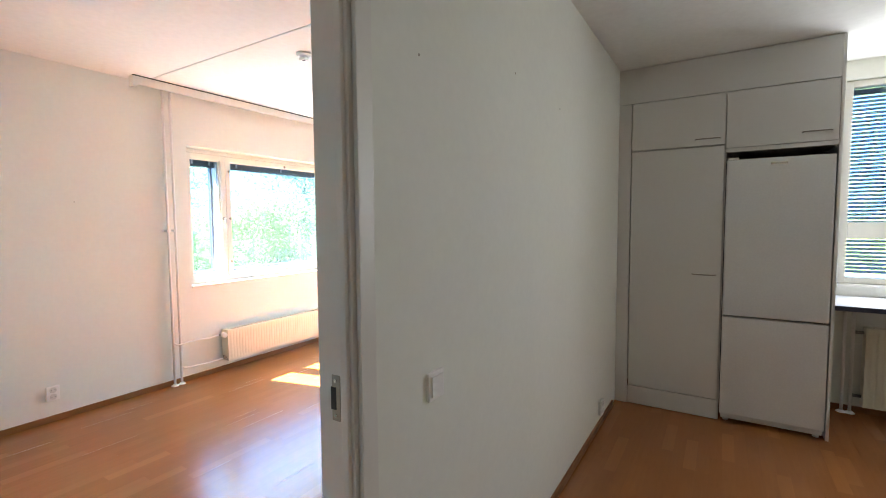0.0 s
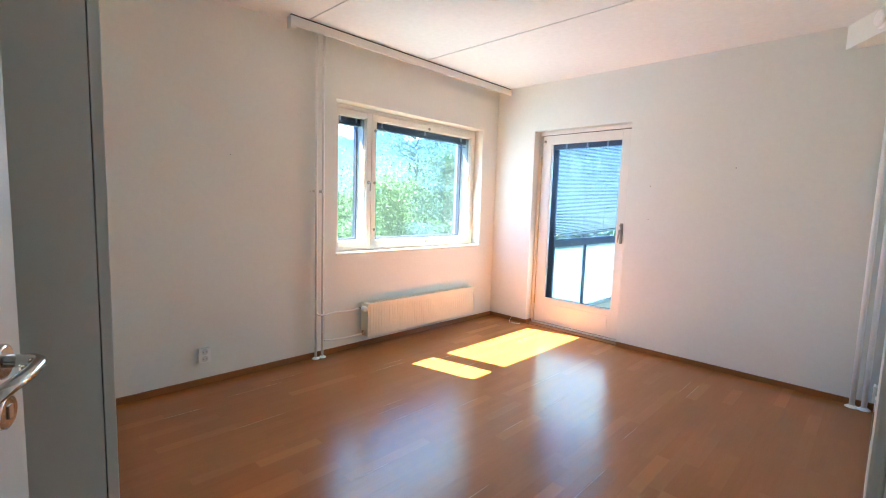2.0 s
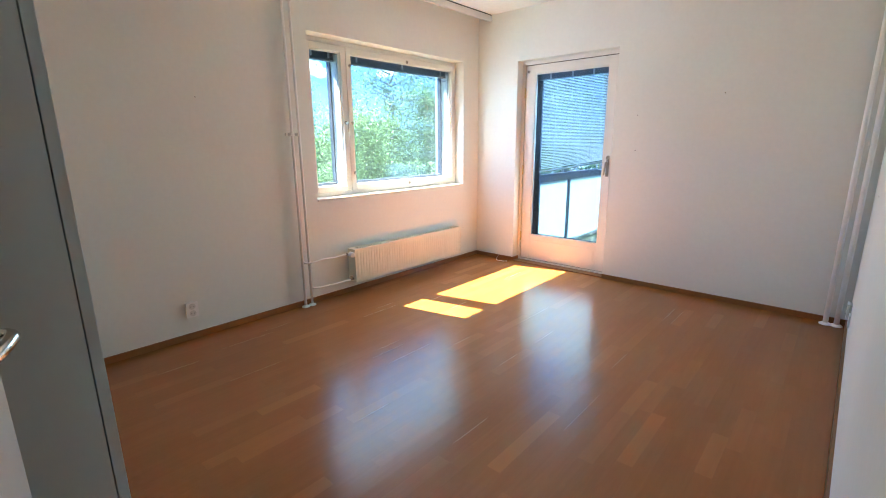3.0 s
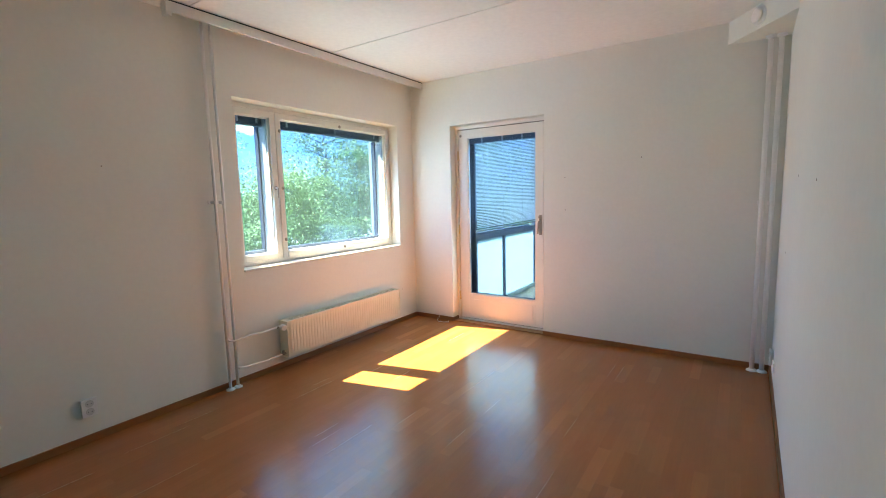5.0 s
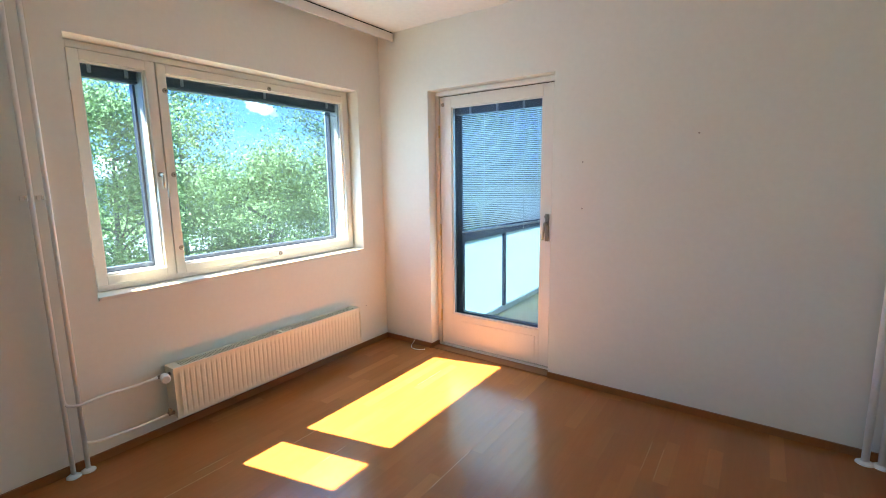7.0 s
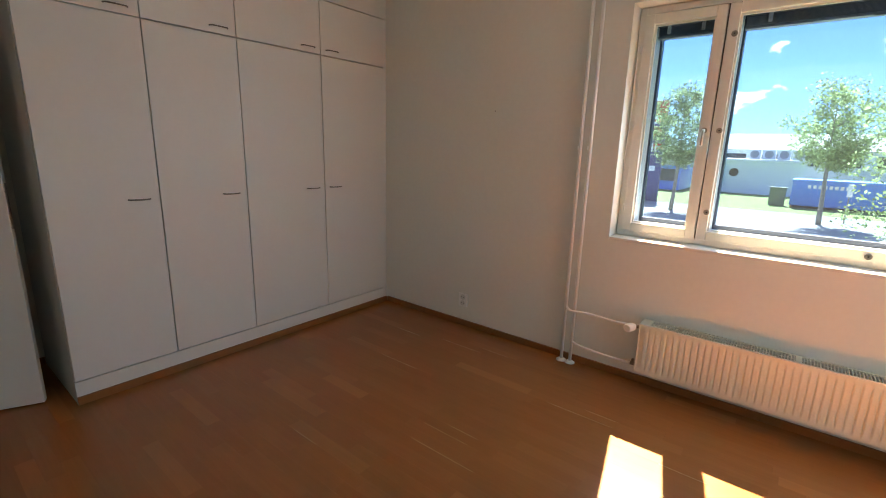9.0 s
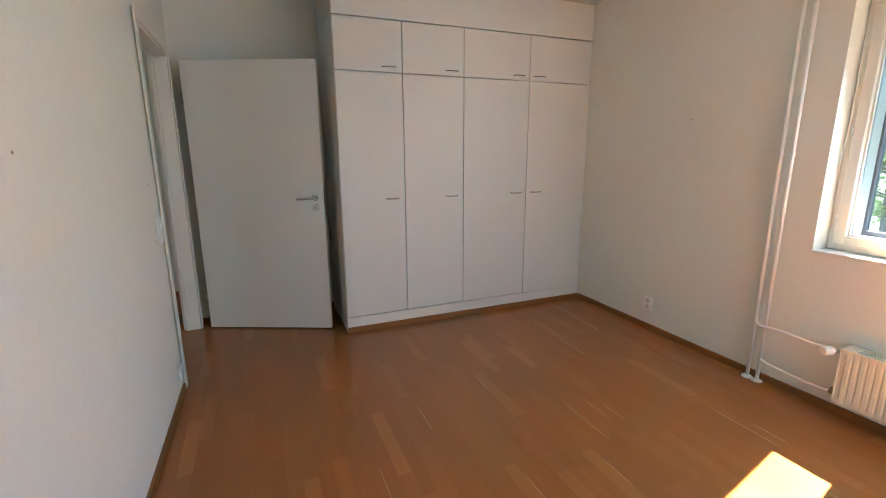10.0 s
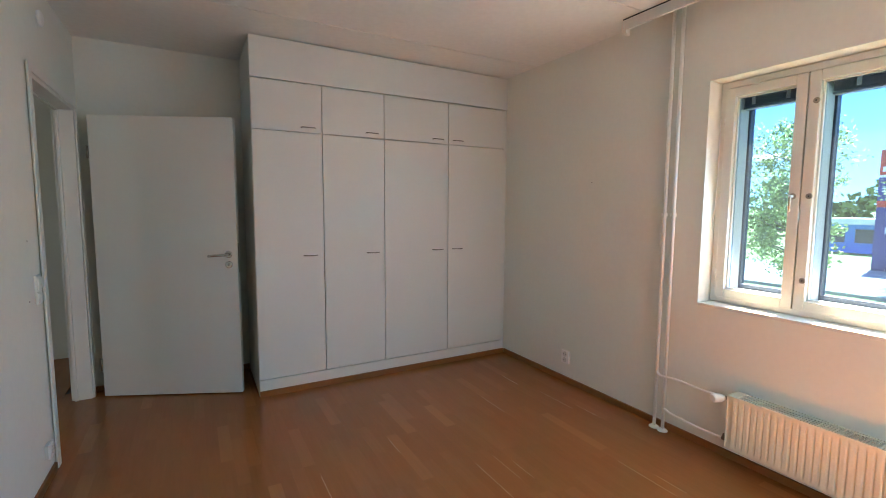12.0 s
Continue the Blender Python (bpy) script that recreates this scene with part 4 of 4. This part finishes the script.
part("body", boxes((-0.0280, 0.5540, KF + 0.062, N - 0.08, 0.035, 1.857), bevel=0.004), FRIDGE, fr)
up = part("upper_door", boxes((-0.0300, 0.5560, KF - 0.002, KF + 0.058, 0.772, 1.862), bevel=0.010), FRIDGE, fr)
lo = part("lower_door", boxes((-0.0300, 0.5560, KF - 0.002, KF + 0.058, 0.055, 0.762), bevel=0.010), FRIDGE, fr)
part("seal", boxes((-0.0220, 0.5480, KF + 0.055, KF + 0.064, 0.06, 1.857)), SHADE_AND_DARK, fr)
part("badge", boxes((0.2200, 0.3100, KF - 0.004, KF - 0.0022, 1.815, 1.829)), CHROME, up, "small silver badge")
part("hinge_cover", boxes((-0.0260, 0.0400, KF + 0.006, KF + 0.060, 1.8625, 1.876), bevel=0.003), PLASTIC, fr)
part("kick_plate", boxes((-0.0220, 0.5480, KF + 0.02, KF + 0.035, 0.022, 0.052)), FRIDGE, fr)
for x in (0.0100, 0.5200):
    part("foot", tube(bmesh.new(), [(x, KF + 0.05, 0.0), (x, KF + 0.05, 0.036)], 0.018, 12), PLASTIC, fr)
whole("window_counter", boxes((0.584, HALL_E - 0.01, 4.02, N - 0.02, 0.845, 0.875), bevel=0.003), WORKTOP, "pale counter under the kitchen window", "counter")
whole("counter_edge", boxes((0.584, HALL_E - 0.01, 4.004, 4.019, 0.842, 0.873)), DARK_EDGE, "dark front edge of the pale counter", "counter edge", "structure")
whole("counter_support", boxes((0.5850, 0.6020, 4.06, N - 0.02, 0.0, 0.842)), LAMINATE, "white board supporting the counter", "support")
whole("counter_support", boxes((HALL_E - 0.03, HALL_E - 0.012, 4.06, N - 0.02, 0.0, 0.842)), LAMINATE, "white board supporting the counter", "support")
kr = radiator("radiator", "x", 0.862, 1.72, 0.07, 0.655, N, N - 0.10, "white panel radiator under the kitchen counter", 20)
part("valve_body", tube(bmesh.new(), [(0.8100, N - 0.06, 0.615), (0.8560, N - 0.06, 0.615)], 0.012, 10), STEEL, kr)
part("lower_fitting", tube(bmesh.new(), [(0.8100, N - 0.06, 0.14), (0.8560, N - 0.06, 0.14)], 0.012, 10), STEEL, kr)
riser(0.7500, N - 0.055, 0.0105, 0.844, "thin white heating pipe beside the kitchen radiator", "kitchen pipes")
riser(0.7980, N - 0.055, 0.0105, 0.844, "thin white heating pipe beside the kitchen radiator", "kitchen pipes")
kw = thing("window_2", (KW_X0, N + 0.05, KW_Z0), "white kitchen window with a lowered pale blind", "window", kind="structure")
part("frame", eased(ring(bmesh.new(), "y", N + 0.03, N + 0.12, KW_X0 + 0.003, KW_X1 - 0.003, KW_Z0 + 0.003, KW_Z1 - 0.003, 0.045)), FRAMEPAINT, kw)
part("transom", boxes((KW_X0 + 0.05, KW_X1 - 0.05, N + 0.035, N + 0.10, 1.300, 1.420), bevel=0.003), FRAMEPAINT, kw)
pane("pane", boxes((KW_X0 + 0.046, KW_X1 - 0.046, N + 0.06, N + 0.064, KW_Z0 + 0.046, 1.299)), PANE, kw)
pane("pane", boxes((KW_X0 + 0.046, KW_X1 - 0.046, N + 0.06, N + 0.064, 1.421, KW_Z1 - 0.046)), PANE, kw)
part("sill", boxes((KW_X0 + 0.003, KW_X1 - 0.003, N - 0.02, N + 0.028, KW_Z0 - 0.02, KW_Z0 + 0.001)), PAINT, kw)
kb = thing("window_blind", (KW_X0, N + 0.09, KW_Z0), "pale venetian blind lowered in the kitchen window", "blind", group="blinds between the panes")
part("headrail", boxes((KW_X0 + 0.05, KW_X1 - 0.05, N + 0.122, N + 0.16, KW_Z1 - 0.09, KW_Z1 - 0.05)), SLAT, kb)
ks = bpy.data.meshes.new("slat")
bm = boxes((-(KW_X1 - KW_X0) / 2 + 0.06, (KW_X1 - KW_X0) / 2 - 0.06, -0.0125, 0.0125, -0.0004, 0.0004))
bm.to_mesh(ks)
bm.free()
ks.materials.append(KITCHEN_SLAT)
for k in range(46):
    ob = new("slat", ks)
    ob.parent = kb
    ob.matrix_basis = PLACES[kb].inverted() @ Matrix.Translation(((KW_X0 + KW_X1) / 2, N + 0.14, KW_Z1 - 0.11 - 0.029 * k)) @ pose(0, 0, 0, 58)

# ---- balcony ----
B_X0, B_X1, B_Y1, B_Z = -3.93, -0.2, 7.50, -0.15
whole("balcony_floor", boxes((B_X0 - 0.08, B_X1 + 0.1, N_OUT, B_Y1 + 0.08, B_Z - 0.19, B_Z)), DECK, "pale weathered balcony deck", "balcony floor", "structure")
whole("balcony_ceiling", boxes((B_X0 - 0.15, B_X1 + 0.1, N_OUT, B_Y1 + 0.15, 2.55, 2.75)), HUT, "pale concrete slab above the balcony", "balcony ceiling", "structure")
whole("balcony_wall", boxes((B_X1, B_X1 + 0.1, N_OUT, B_Y1, B_Z, 2.55)), CONCRETE, "pale concrete side wall of the balcony", "balcony wall", "structure")


def railing(axis, fixed, a0, a1, count, label):
    def bar(u0, u1, d, z0, z1):
        return boxes((fixed - d, fixed + d, u0, u1, z0, z1) if axis == "y" else (u0, u1, fixed - d, fixed + d, z0, z1), bevel=0.002)
    t = thing("balcony_railing", (fixed, a0, B_Z) if axis == "y" else (a0, fixed, B_Z), label, "railing", group="balcony railings")
    part("top_rail", bar(a0, a1, 0.035, 0.800, 0.885), DARKMETAL, t)
    part("bottom_rail", bar(a0, a1, 0.03, B_Z + 0.002, B_Z + 0.065), WHITE, t, "white bottom rail")
    step = (a1 - a0) / count
    for k in range(count + 1):
        u = a0 + k * step
        part("post", bar(max(a0, u - 0.028), min(a1, u + 0.028), 0.028, B_Z + 0.066, 0.799), DARKMETAL, t)
    for k in range(count):
        part("glass_panel", bar(a0 + k * step + 0.029, a0 + (k + 1) * step - 0.029, 0.004, B_Z + 0.067, 0.798), FROST, t, "frosted white glass panel")
    return t


railing("y", B_X0, 5.16, B_Y1, 2, "dark metal balcony railing with frosted glass")
railing("x", B_Y1, B_X0 + 0.04, B_X1, 3, "dark metal balcony railing with frosted glass")
whole("balcony_post", boxes((B_X0 - 0.05, B_X0 + 0.05, N_OUT, 5.15, B_Z, 2.55), bevel=0.003), DARKMETAL, "dark metal corner post of the balcony", "post")
whole("balcony_post", boxes((B_X0 - 0.04, B_X0 + 0.035, B_Y1 - 0.03, B_Y1 + 0.04, 0.886, 2.55), bevel=0.003), DARKMETAL, "dark metal corner post of the balcony", "post")
for k in range(3):
    g = thing("balcony_glazing", (B_X0, 5.2 + 0.7 * k, 0.9), "clear sliding balcony pane above the railing", "glazing", group="balcony glazing")
    pane("pane", boxes((B_X0 - 0.004, B_X0 + 0.004, 5.17 + 0.71 * k, 5.86 + 0.71 * k, 0.905, 2.52)), PANE, g)
    part("edge", boxes((B_X0 - 0.006, B_X0 + 0.006, 5.862 + 0.71 * k, 5.874 + 0.71 * k, 0.905, 2.52)), PLASTIC, g, "pale sealing edge")
    part("lower_track", boxes((B_X0 - 0.02, B_X0 + 0.02, 5.17 + 0.71 * k, 5.86 + 0.71 * k, 0.886, 0.904)), DARKMETAL, g)

# ---- outside ----
G = -2.4
whole("ground", boxes((-1500, 1500, -1500, 1500, G - 0.5, G)), GRASS, "green lawn reaching to the horizon", "ground", "structure")
whole("facade_lower", boxes((W_OUT, HALL_E + 0.1, HALL_S - 0.1, N_OUT, G, -0.2)), CONCRETE, "pale concrete facade below the flat", "facade", "structure")
whole("road", boxes((-38.6, -35.2, -400, 400, G, G + 0.04)), ASPHALT, "pale sunlit asphalt road", "road", "structure")
whole("pavement", boxes((-34.9, -26.6, -400, 400, G, G + 0.14)), GRAVEL, "pale pavement beside the road", "pavement", "structure")
whole("kerb", boxes((-35.19, -34.91, -400, 400, G, G + 0.16), bevel=0.02), KERB, "grey stone kerb along the road", "kerb", "structure")
whole("parking_area", boxes((-20, -9.0, -60, 4, G, G + 0.05)), ASPHALT, "pale asphalt yard in front of the house", "yard", "structure")


def tree(place, height, crown_base, radius, leaves, size, mat, label, seed):
    """A tapered trunk with limbs, and a crown of many small leaves gathered in clumps."""
    rnd = random.Random(seed)
    x, y, z = place
    t = thing("tree", place, label, "tree", group="trees outside")
    top = height - 0.25 * (height - crown_base)
    bm = bmesh.new()
    spine = [(x + 0.12 * math.sin(3 * s + seed), y + 0.12 * math.cos(2.3 * s + seed), z - 0.1 + s * top) for s in (0, 0.2, 0.4, 0.6, 0.8, 1.0)]
    r0 = 0.013 * height + 0.02
    tube(bm, spine, 0.1, 8, [r0 * f for f in (1.25, 0.95, 0.8, 0.6, 0.4, 0.15)])
    clumps = []
    mid = (crown_base + height) / 2
    for k in range(64):
        a, h = rnd.uniform(0, 2 * math.pi), rnd.uniform(crown_base, height)
        u = (h - mid) / ((height - crown_base) / 2)
        reach = radius * math.sqrt(max(0.05, 1 - 0.88 * u * u)) * rnd.uniform(0.35, 1.18)
        tip = Vector((x + reach * math.cos(a), y + reach * math.sin(a), z + h))
        root = Vector((x, y, z + max(crown_base * 0.8, h - 0.55 * reach)))
        if k < 30:
            tube(bm, [root, (root + tip) / 2 + Vector((0, 0, -0.05 * reach)), tip], 0.03, 6, [0.032 * r0 / 0.1, 0.018 * r0 / 0.1, 0.006])
        clumps.append((tip, radius * rnd.uniform(0.16, 0.42)))
        clumps.append(((root + 2 * tip) / 3, radius * rnd.uniform(0.18, 0.40)))
    part("trunk", bm, BARK, t)
    verts, faces = [], []
    for k in range(leaves):
        c, r = clumps[rnd.randrange(len(clumps))]
        d = Vector((rnd.gauss(0, 1), rnd.gauss(0, 1), rnd.gauss(0, 0.75)))
        p = c + d.normalized() * r * rnd.random() ** 0.45
        n_ = (Vector((rnd.gauss(0, 1), rnd.gauss(0, 1), rnd.gauss(0.7, 0.8)))).normalized()
        u = n_.orthogonal().normalized()
        u = (Matrix.Rotation(rnd.uniform(0, 6.3), 3, n_) @ u) * size * rnd.uniform(0.6, 1.3)
        v = n_.cross(u) * 0.55
        i = len(verts)
        verts += [p - u, p + 0.1 * u + v, p + u, p + 0.1 * u - v]
        faces.append((i, i + 1, i + 2, i + 3))
    me = bpy.data.meshes.new("crown")
    me.from_pydata([tuple(v - Vector(place)) for v in verts], [], faces)
    me.materials.append(mat)
    ob = new("crown", me)
    ob.parent = t
    return t


tree((-19.5, 7.8, G), 7.0, 0.8, 3.25, 29000, 0.066, LEAVES_PALE, "leafy green street tree by the house", 3)
tree((-33.0, 4.1, G + 0.14), 7.2, 3.2, 2.1, 9000, 0.085, LEAVES_PALE, "slim young street tree beside the road", 7)
tree((-33.0, -3.2, G + 0.14), 7.4, 3.0, 1.9, 8000, 0.085, LEAVES, "slim young street tree beside the road", 11)
tree((-21.5, -4.5, G), 7.5, 1.5, 1.7, 10500, 0.080, LEAVES_PALE, "young tree with thin branches and large leaves", 13)
tree((-14.6, 10.2, G), 4.75, 0.5, 2.6, 40000, 0.050, LEAVES_PALE, "dense bushy tree close to the window", 17)
tree((-12.6, 13.8, G), 5.5, 0.4, 2.8, 32000, 0.052, LEAVES, "dense bushy tree close to the balcony", 19)
tree((-19.0, 16.5, G), 8.2, 1.0, 3.6, 9000, 0.075, LEAVES, "tall leafy tree behind the bushes", 23)
tree((-25.0, 12.5, G), 9.2, 1.2, 3.4, 8000, 0.075, LEAVES, "tall leafy tree behind the bushes", 29)
tree((-11.0, 20.0, G), 9.0, 0.6, 3.6, 12000, 0.12, LEAVES, "tall leafy tree beyond the balcony", 31)

rnd = random.Random(5)
verts, faces = [], []
for k in range(16000):
    a = rnd.uniform(math.radians(-60), math.radians(85))
    dist = rnd.uniform(95, 130)
    lift = rnd.random() ** 1.4 * (5.5 + 2.2 * math.sin(a * 19) + 1.5 * math.sin(a * 47))
    c = Vector((-dist * math.cos(a), dist * math.sin(a), G + lift))
    n_ = Vector((rnd.gauss(0, 1), rnd.gauss(0, 1), rnd.gauss(0.5, 1))).normalized()
    u = n_.orthogonal().normalized() * rnd.uniform(0.4, 1.0)
    v = n_.cross(u) * 0.8
    i = len(verts)
    verts += [c - u, c + v, c + u, c - v]
    faces.append((i, i + 1, i + 2, i + 3))
me = bpy.data.meshes.new("far_woods")
me.from_pydata([tuple(v) for v in verts], [], faces)
me.materials.append(LEAVES_FAR)
tagged(new("far_woods", me), "dark green woods in the distance", "woods", kind="stuff")

ct = thing("container", (-43.5, 2.6, G), "long blue steel skip container on the grass", "container")
part("body", boxes((-46.0, -43.5, 2.6, 8.3, G + 0.18, G + 2.0), bevel=0.04), BLUE, ct)
for k in range(13):
    part("rib", boxes((-43.5, -43.42, 2.75 + 0.44 * k, 2.85 + 0.44 * k, G + 0.25, G + 1.8)), BLUE, ct)
part("rim", boxes((-46.1, -43.38, 2.55, 8.35, G + 1.88, G + 2.06), bevel=0.03), BLUE, ct)
part("skid", boxes((-45.8, -43.7, 2.8, 8.1, G, G + 0.18)), SHADE_AND_DARK, ct)
for k in range(8):
    part("lettering_bar", boxes((-43.41, -43.395, 3.5 + 0.3 * k, 3.7 + 0.3 * k, G + 1.45, G + 1.70)), WHITE, ct, "white unreadable lettering")
hut = thing("hut", (-54, -5.3, G), "low white service building with a flat roof", "building")
part("wall", boxes((-60, -54, -5.3, 3.2, G, G + 3.0)), HUT, hut)
part("roof", boxes((-60.3, -53.6, -5.6, 3.5, G + 3.0, G + 3.3), bevel=0.05), WHITE, hut)
for k in range(4):
    unit = part("cooling_unit", boxes((-55.6, -54.4, -1.4 + 1.15 * k, -0.4 + 1.15 * k, G + 3.3, G + 4.2), bevel=0.03), HUT, hut, "grey cooling unit with a round fan")
    part("fan", tube(bmesh.new(), [(-54.40, -0.9 + 1.15 * k, G + 3.75), (-54.36, -0.9 + 1.15 * k, G + 3.75)], 0.36, 16), ROOF, unit)
part("window", boxes((-53.99, -53.95, -4.7, -3.6, G + 1.8, G + 2.6)), DARKGLASS, hut)
part("door", boxes((-53.99, -53.94, -2.9, -1.7, G + 0.1, G + 2.4)), WHITE, hut)
part("round_sign", tube(bmesh.new(), [(-53.94, -2.3, G + 2.0), (-53.90, -2.3, G + 2.0)], 0.4, 20), SHADE_AND_DARK, hut)
hall_b = thing("long_building", (-66, -6, G), "long low pale building with a grey sloping roof", "building")
part("wall", boxes((-80, -66, -6.0, 38, G, G + 4.4)), HUT, hall_b)
bm = bmesh.new()
r_ = [bm.verts.new(p) for p in ((-65.4, -6.6, G + 4.3), (-65.4, 38.6, G + 4.3), (-73, 38.6, G + 6.3), (-73, -6.6, G + 6.3), (-80.6, -6.6, G + 4.3), (-80.6, 38.6, G + 4.3))]
for f in ((0, 1, 2, 3), (3, 2, 5, 4), (0, 3, 4), (1, 5, 2), (0, 4, 5, 1)):
    bm.faces.new([r_[i] for i in f])
part("roof", bm, ROOF, hall_b)
for k in range(12):
    part("window", boxes((-65.99, -65.93, -4.8 + 3.4 * k, -2.6 + 3.4 * k, G + 2.6, G + 3.8)), DARKGLASS, hall_b)
st = thing("blue_kiosk", (-52, -15, G), "blue and white filling station building", "building")
part("wall", boxes((-58, -52, -15.5, -6.6, G, G + 2.5)), BLUE, st)
part("roof", boxes((-58.4, -51.4, -15.9, -6.2, G + 2.5, G + 3.0)), WHITE, st)
for k in range(4):
    part("window", boxes((-51.99, -51.95, -14.8 + 2.1 * k, -13.4 + 2.1 * k, G + 0.9, G + 2.1)), DARKGLASS, st)
bx = thing("junction_box", (-44.0, 1.8, G), "small green steel junction box on the grass", "junction box")
part("body", boxes((-44.4, -44.0, 1.3, 2.3, G, G + 1.3), bevel=0.02), GREENBOX, bx)
part("lid", boxes((-44.45, -43.95, 1.25, 2.35, G + 1.3, G + 1.38), bevel=0.02), GREENBOX, bx)
sp = thing("street_sign", (-34.6, 5.3, G + 0.14), "small white sign on a thin post", "street sign")
part("post", tube(bmesh.new(), [(-34.6, 5.3, G), (-34.6, 5.3, G + 2.1)], 0.035, 8), STEEL, sp)
part("board", boxes((-34.57, -34.54, 5.18, 5.42, G + 1.6, G + 2.3)), WHITE, sp)

SIGN_G = G - 0.6      # the sign stands on a footing in the lawn
py = thing("price_pylon", (-39.0, -6.6, SIGN_G), "tall red and blue filling station price sign", "price sign")
PX = -39.0
part("panel_red", boxes((PX - 0.3, PX, -7.5, -5.5, SIGN_G + 6.55, SIGN_G + 8.1), bevel=0.02), RED, py, "red top panel")
part("panel_blue", boxes((PX - 0.3, PX, -7.5, -5.5, SIGN_G + 0.0, SIGN_G + 6.4), bevel=0.02), DEEPBLUE, py, "deep blue panel")
part("white_band", boxes((PX - 0.29, PX - 0.005, -7.49, -5.51, SIGN_G + 6.4, SIGN_G + 6.55)), WHITE, py)
part("stripe_red", boxes((PX - 0.01, PX + 0.012, -7.5, -5.5, SIGN_G + 4.55, SIGN_G + 4.95)), RED, py)
part("emblem", boxes((PX + 0.001, PX + 0.015, -6.35, -5.75, SIGN_G + 5.55, SIGN_G + 6.2)), RED, py, "red square emblem")
for k in range(5):
    part("logo_bar", boxes((PX + 0.001, PX + 0.02, -7.35 + 0.34 * k, -7.12 + 0.34 * k, SIGN_G + 6.75, SIGN_G + 7.05)), WHITE, py, "white logo shapes")
for k in range(2):
    part("small_line", boxes((PX + 0.001, PX + 0.012, -7.3, -6.5, SIGN_G + 5.5 + 0.18 * k, SIGN_G + 5.58 + 0.18 * k)), WHITE, py)
for y0, y1 in ((-7.0, -6.5), (-6.4, -5.9)):
    part("price_plate", boxes((PX + 0.001, PX + 0.014, y0, y1, SIGN_G + 2.9, SIGN_G + 3.3)), WHITE, py)
curve = bpy.data.curves.new("opening_hours", "FONT")
curve.body, curve.size, curve.extrude, curve.align_x = "24h", 0.95, 0.01, "CENTER"
curve.materials.append(WHITE)
txt = new("opening_hours", curve)
txt.parent = py
txt.matrix_basis = Matrix.Translation((0.05, 0.25, 4.35)) @ pose(0, 0, 0, 90, 0, 90)

# ---- parquet ----
STAVE, FLOOR_END = 0.0655, 0.0
LENGTHS = (0.34, 0.40, 0.46, 0.52)


def stave(length):
    e, w = 0.00015, STAVE / 2 - 0.00004
    l = length / 2 - 0.00004
    v = [(-w, -l, -0.008), (w, -l, -0.008), (w, l, -0.008), (-w, l, -0.008), (-w, -l, -e), (w, -l, -e), (w, l, -e), (-w, l, -e), (-w + e, -l + e, 0), (w - e, -l + e, 0), (w - e, l - e, 0), (-w + e, l - e, 0)]
    f = [(8, 9, 10, 11)] + [(a, b, b + 4, a + 4) for o in (0, 4) for a, b in ((o, o + 1), (o + 1, o + 2), (o + 2, o + 3))] + [(3, 0, 4, 7), (7, 4, 8, 11)]
    return v, f


STAVES = {}
for length in LENGTHS:
    me = bpy.data.meshes.new("stave")
    me.from_pydata(*[list(a) for a in (stave(length)[0], (), stave(length)[1])])
    me.materials.append(PARQUET)
    STAVES[length] = me
rnd = random.Random(42)
verts, faces, made = [], [], 0
column = 0
x = W + STAVE / 2
while x < HALL_E:
    y = HALL_S - rnd.uniform(0, 0.4)
    while y < N + 0.09:
        length = rnd.choice(LENGTHS)
        length = min(length, N + 0.095 - y)
        if x < HALL + 0.1 and y < S - 0.05 < y + length:
            length, y = y + length - S + 0.05, S - 0.05
        yc = y + length / 2
        y += length
        in_room = x < HALL + 0.1
        if (in_room and yc + length / 2 < S) or yc + length / 2 < HALL_S:
            continue
        if made < 300 and -3.75 < x < -1.05 and 1.05 < yc < 4.1:
            ob = new("stave", STAVES[length])
            ob.parent, ob.location = floor, (x, yc, 0)
            made += 1
        else:
            i = len(verts)
            v, f = stave(length)
            verts += [(x + p[0], yc + p[1], p[2]) for p in v]
            faces += [tuple(i + q for q in r) for r in f]
    x += STAVE
me = bpy.data.meshes.new("staves")
me.from_pydata(verts, [], faces)
me.materials.append(PARQUET)
rest = new("staves", me)
rest.parent = floor
tagged(rest, kind="stuff")

# painted glints along some stave edges, paler than the wood around them
bm = bmesh.new()
rnd = random.Random(8)
for k in range(22):
    x = W + STAVE * rnd.randrange(4, 49)
    y, run, wide = rnd.uniform(0.7, 4.1), rnd.uniform(0.18, 0.42), rnd.uniform(0.0014, 0.0030)
    prism(bm, [(x - wide / 2, y), (x + wide / 2, y + 0.05), (x + wide / 2, y + run - 0.04), (x - wide / 2, y + run)], 0.0001, 0.0006)
tagged(part("worn_joints", bm, JOINT_GLINT, floor), kind="stuff")
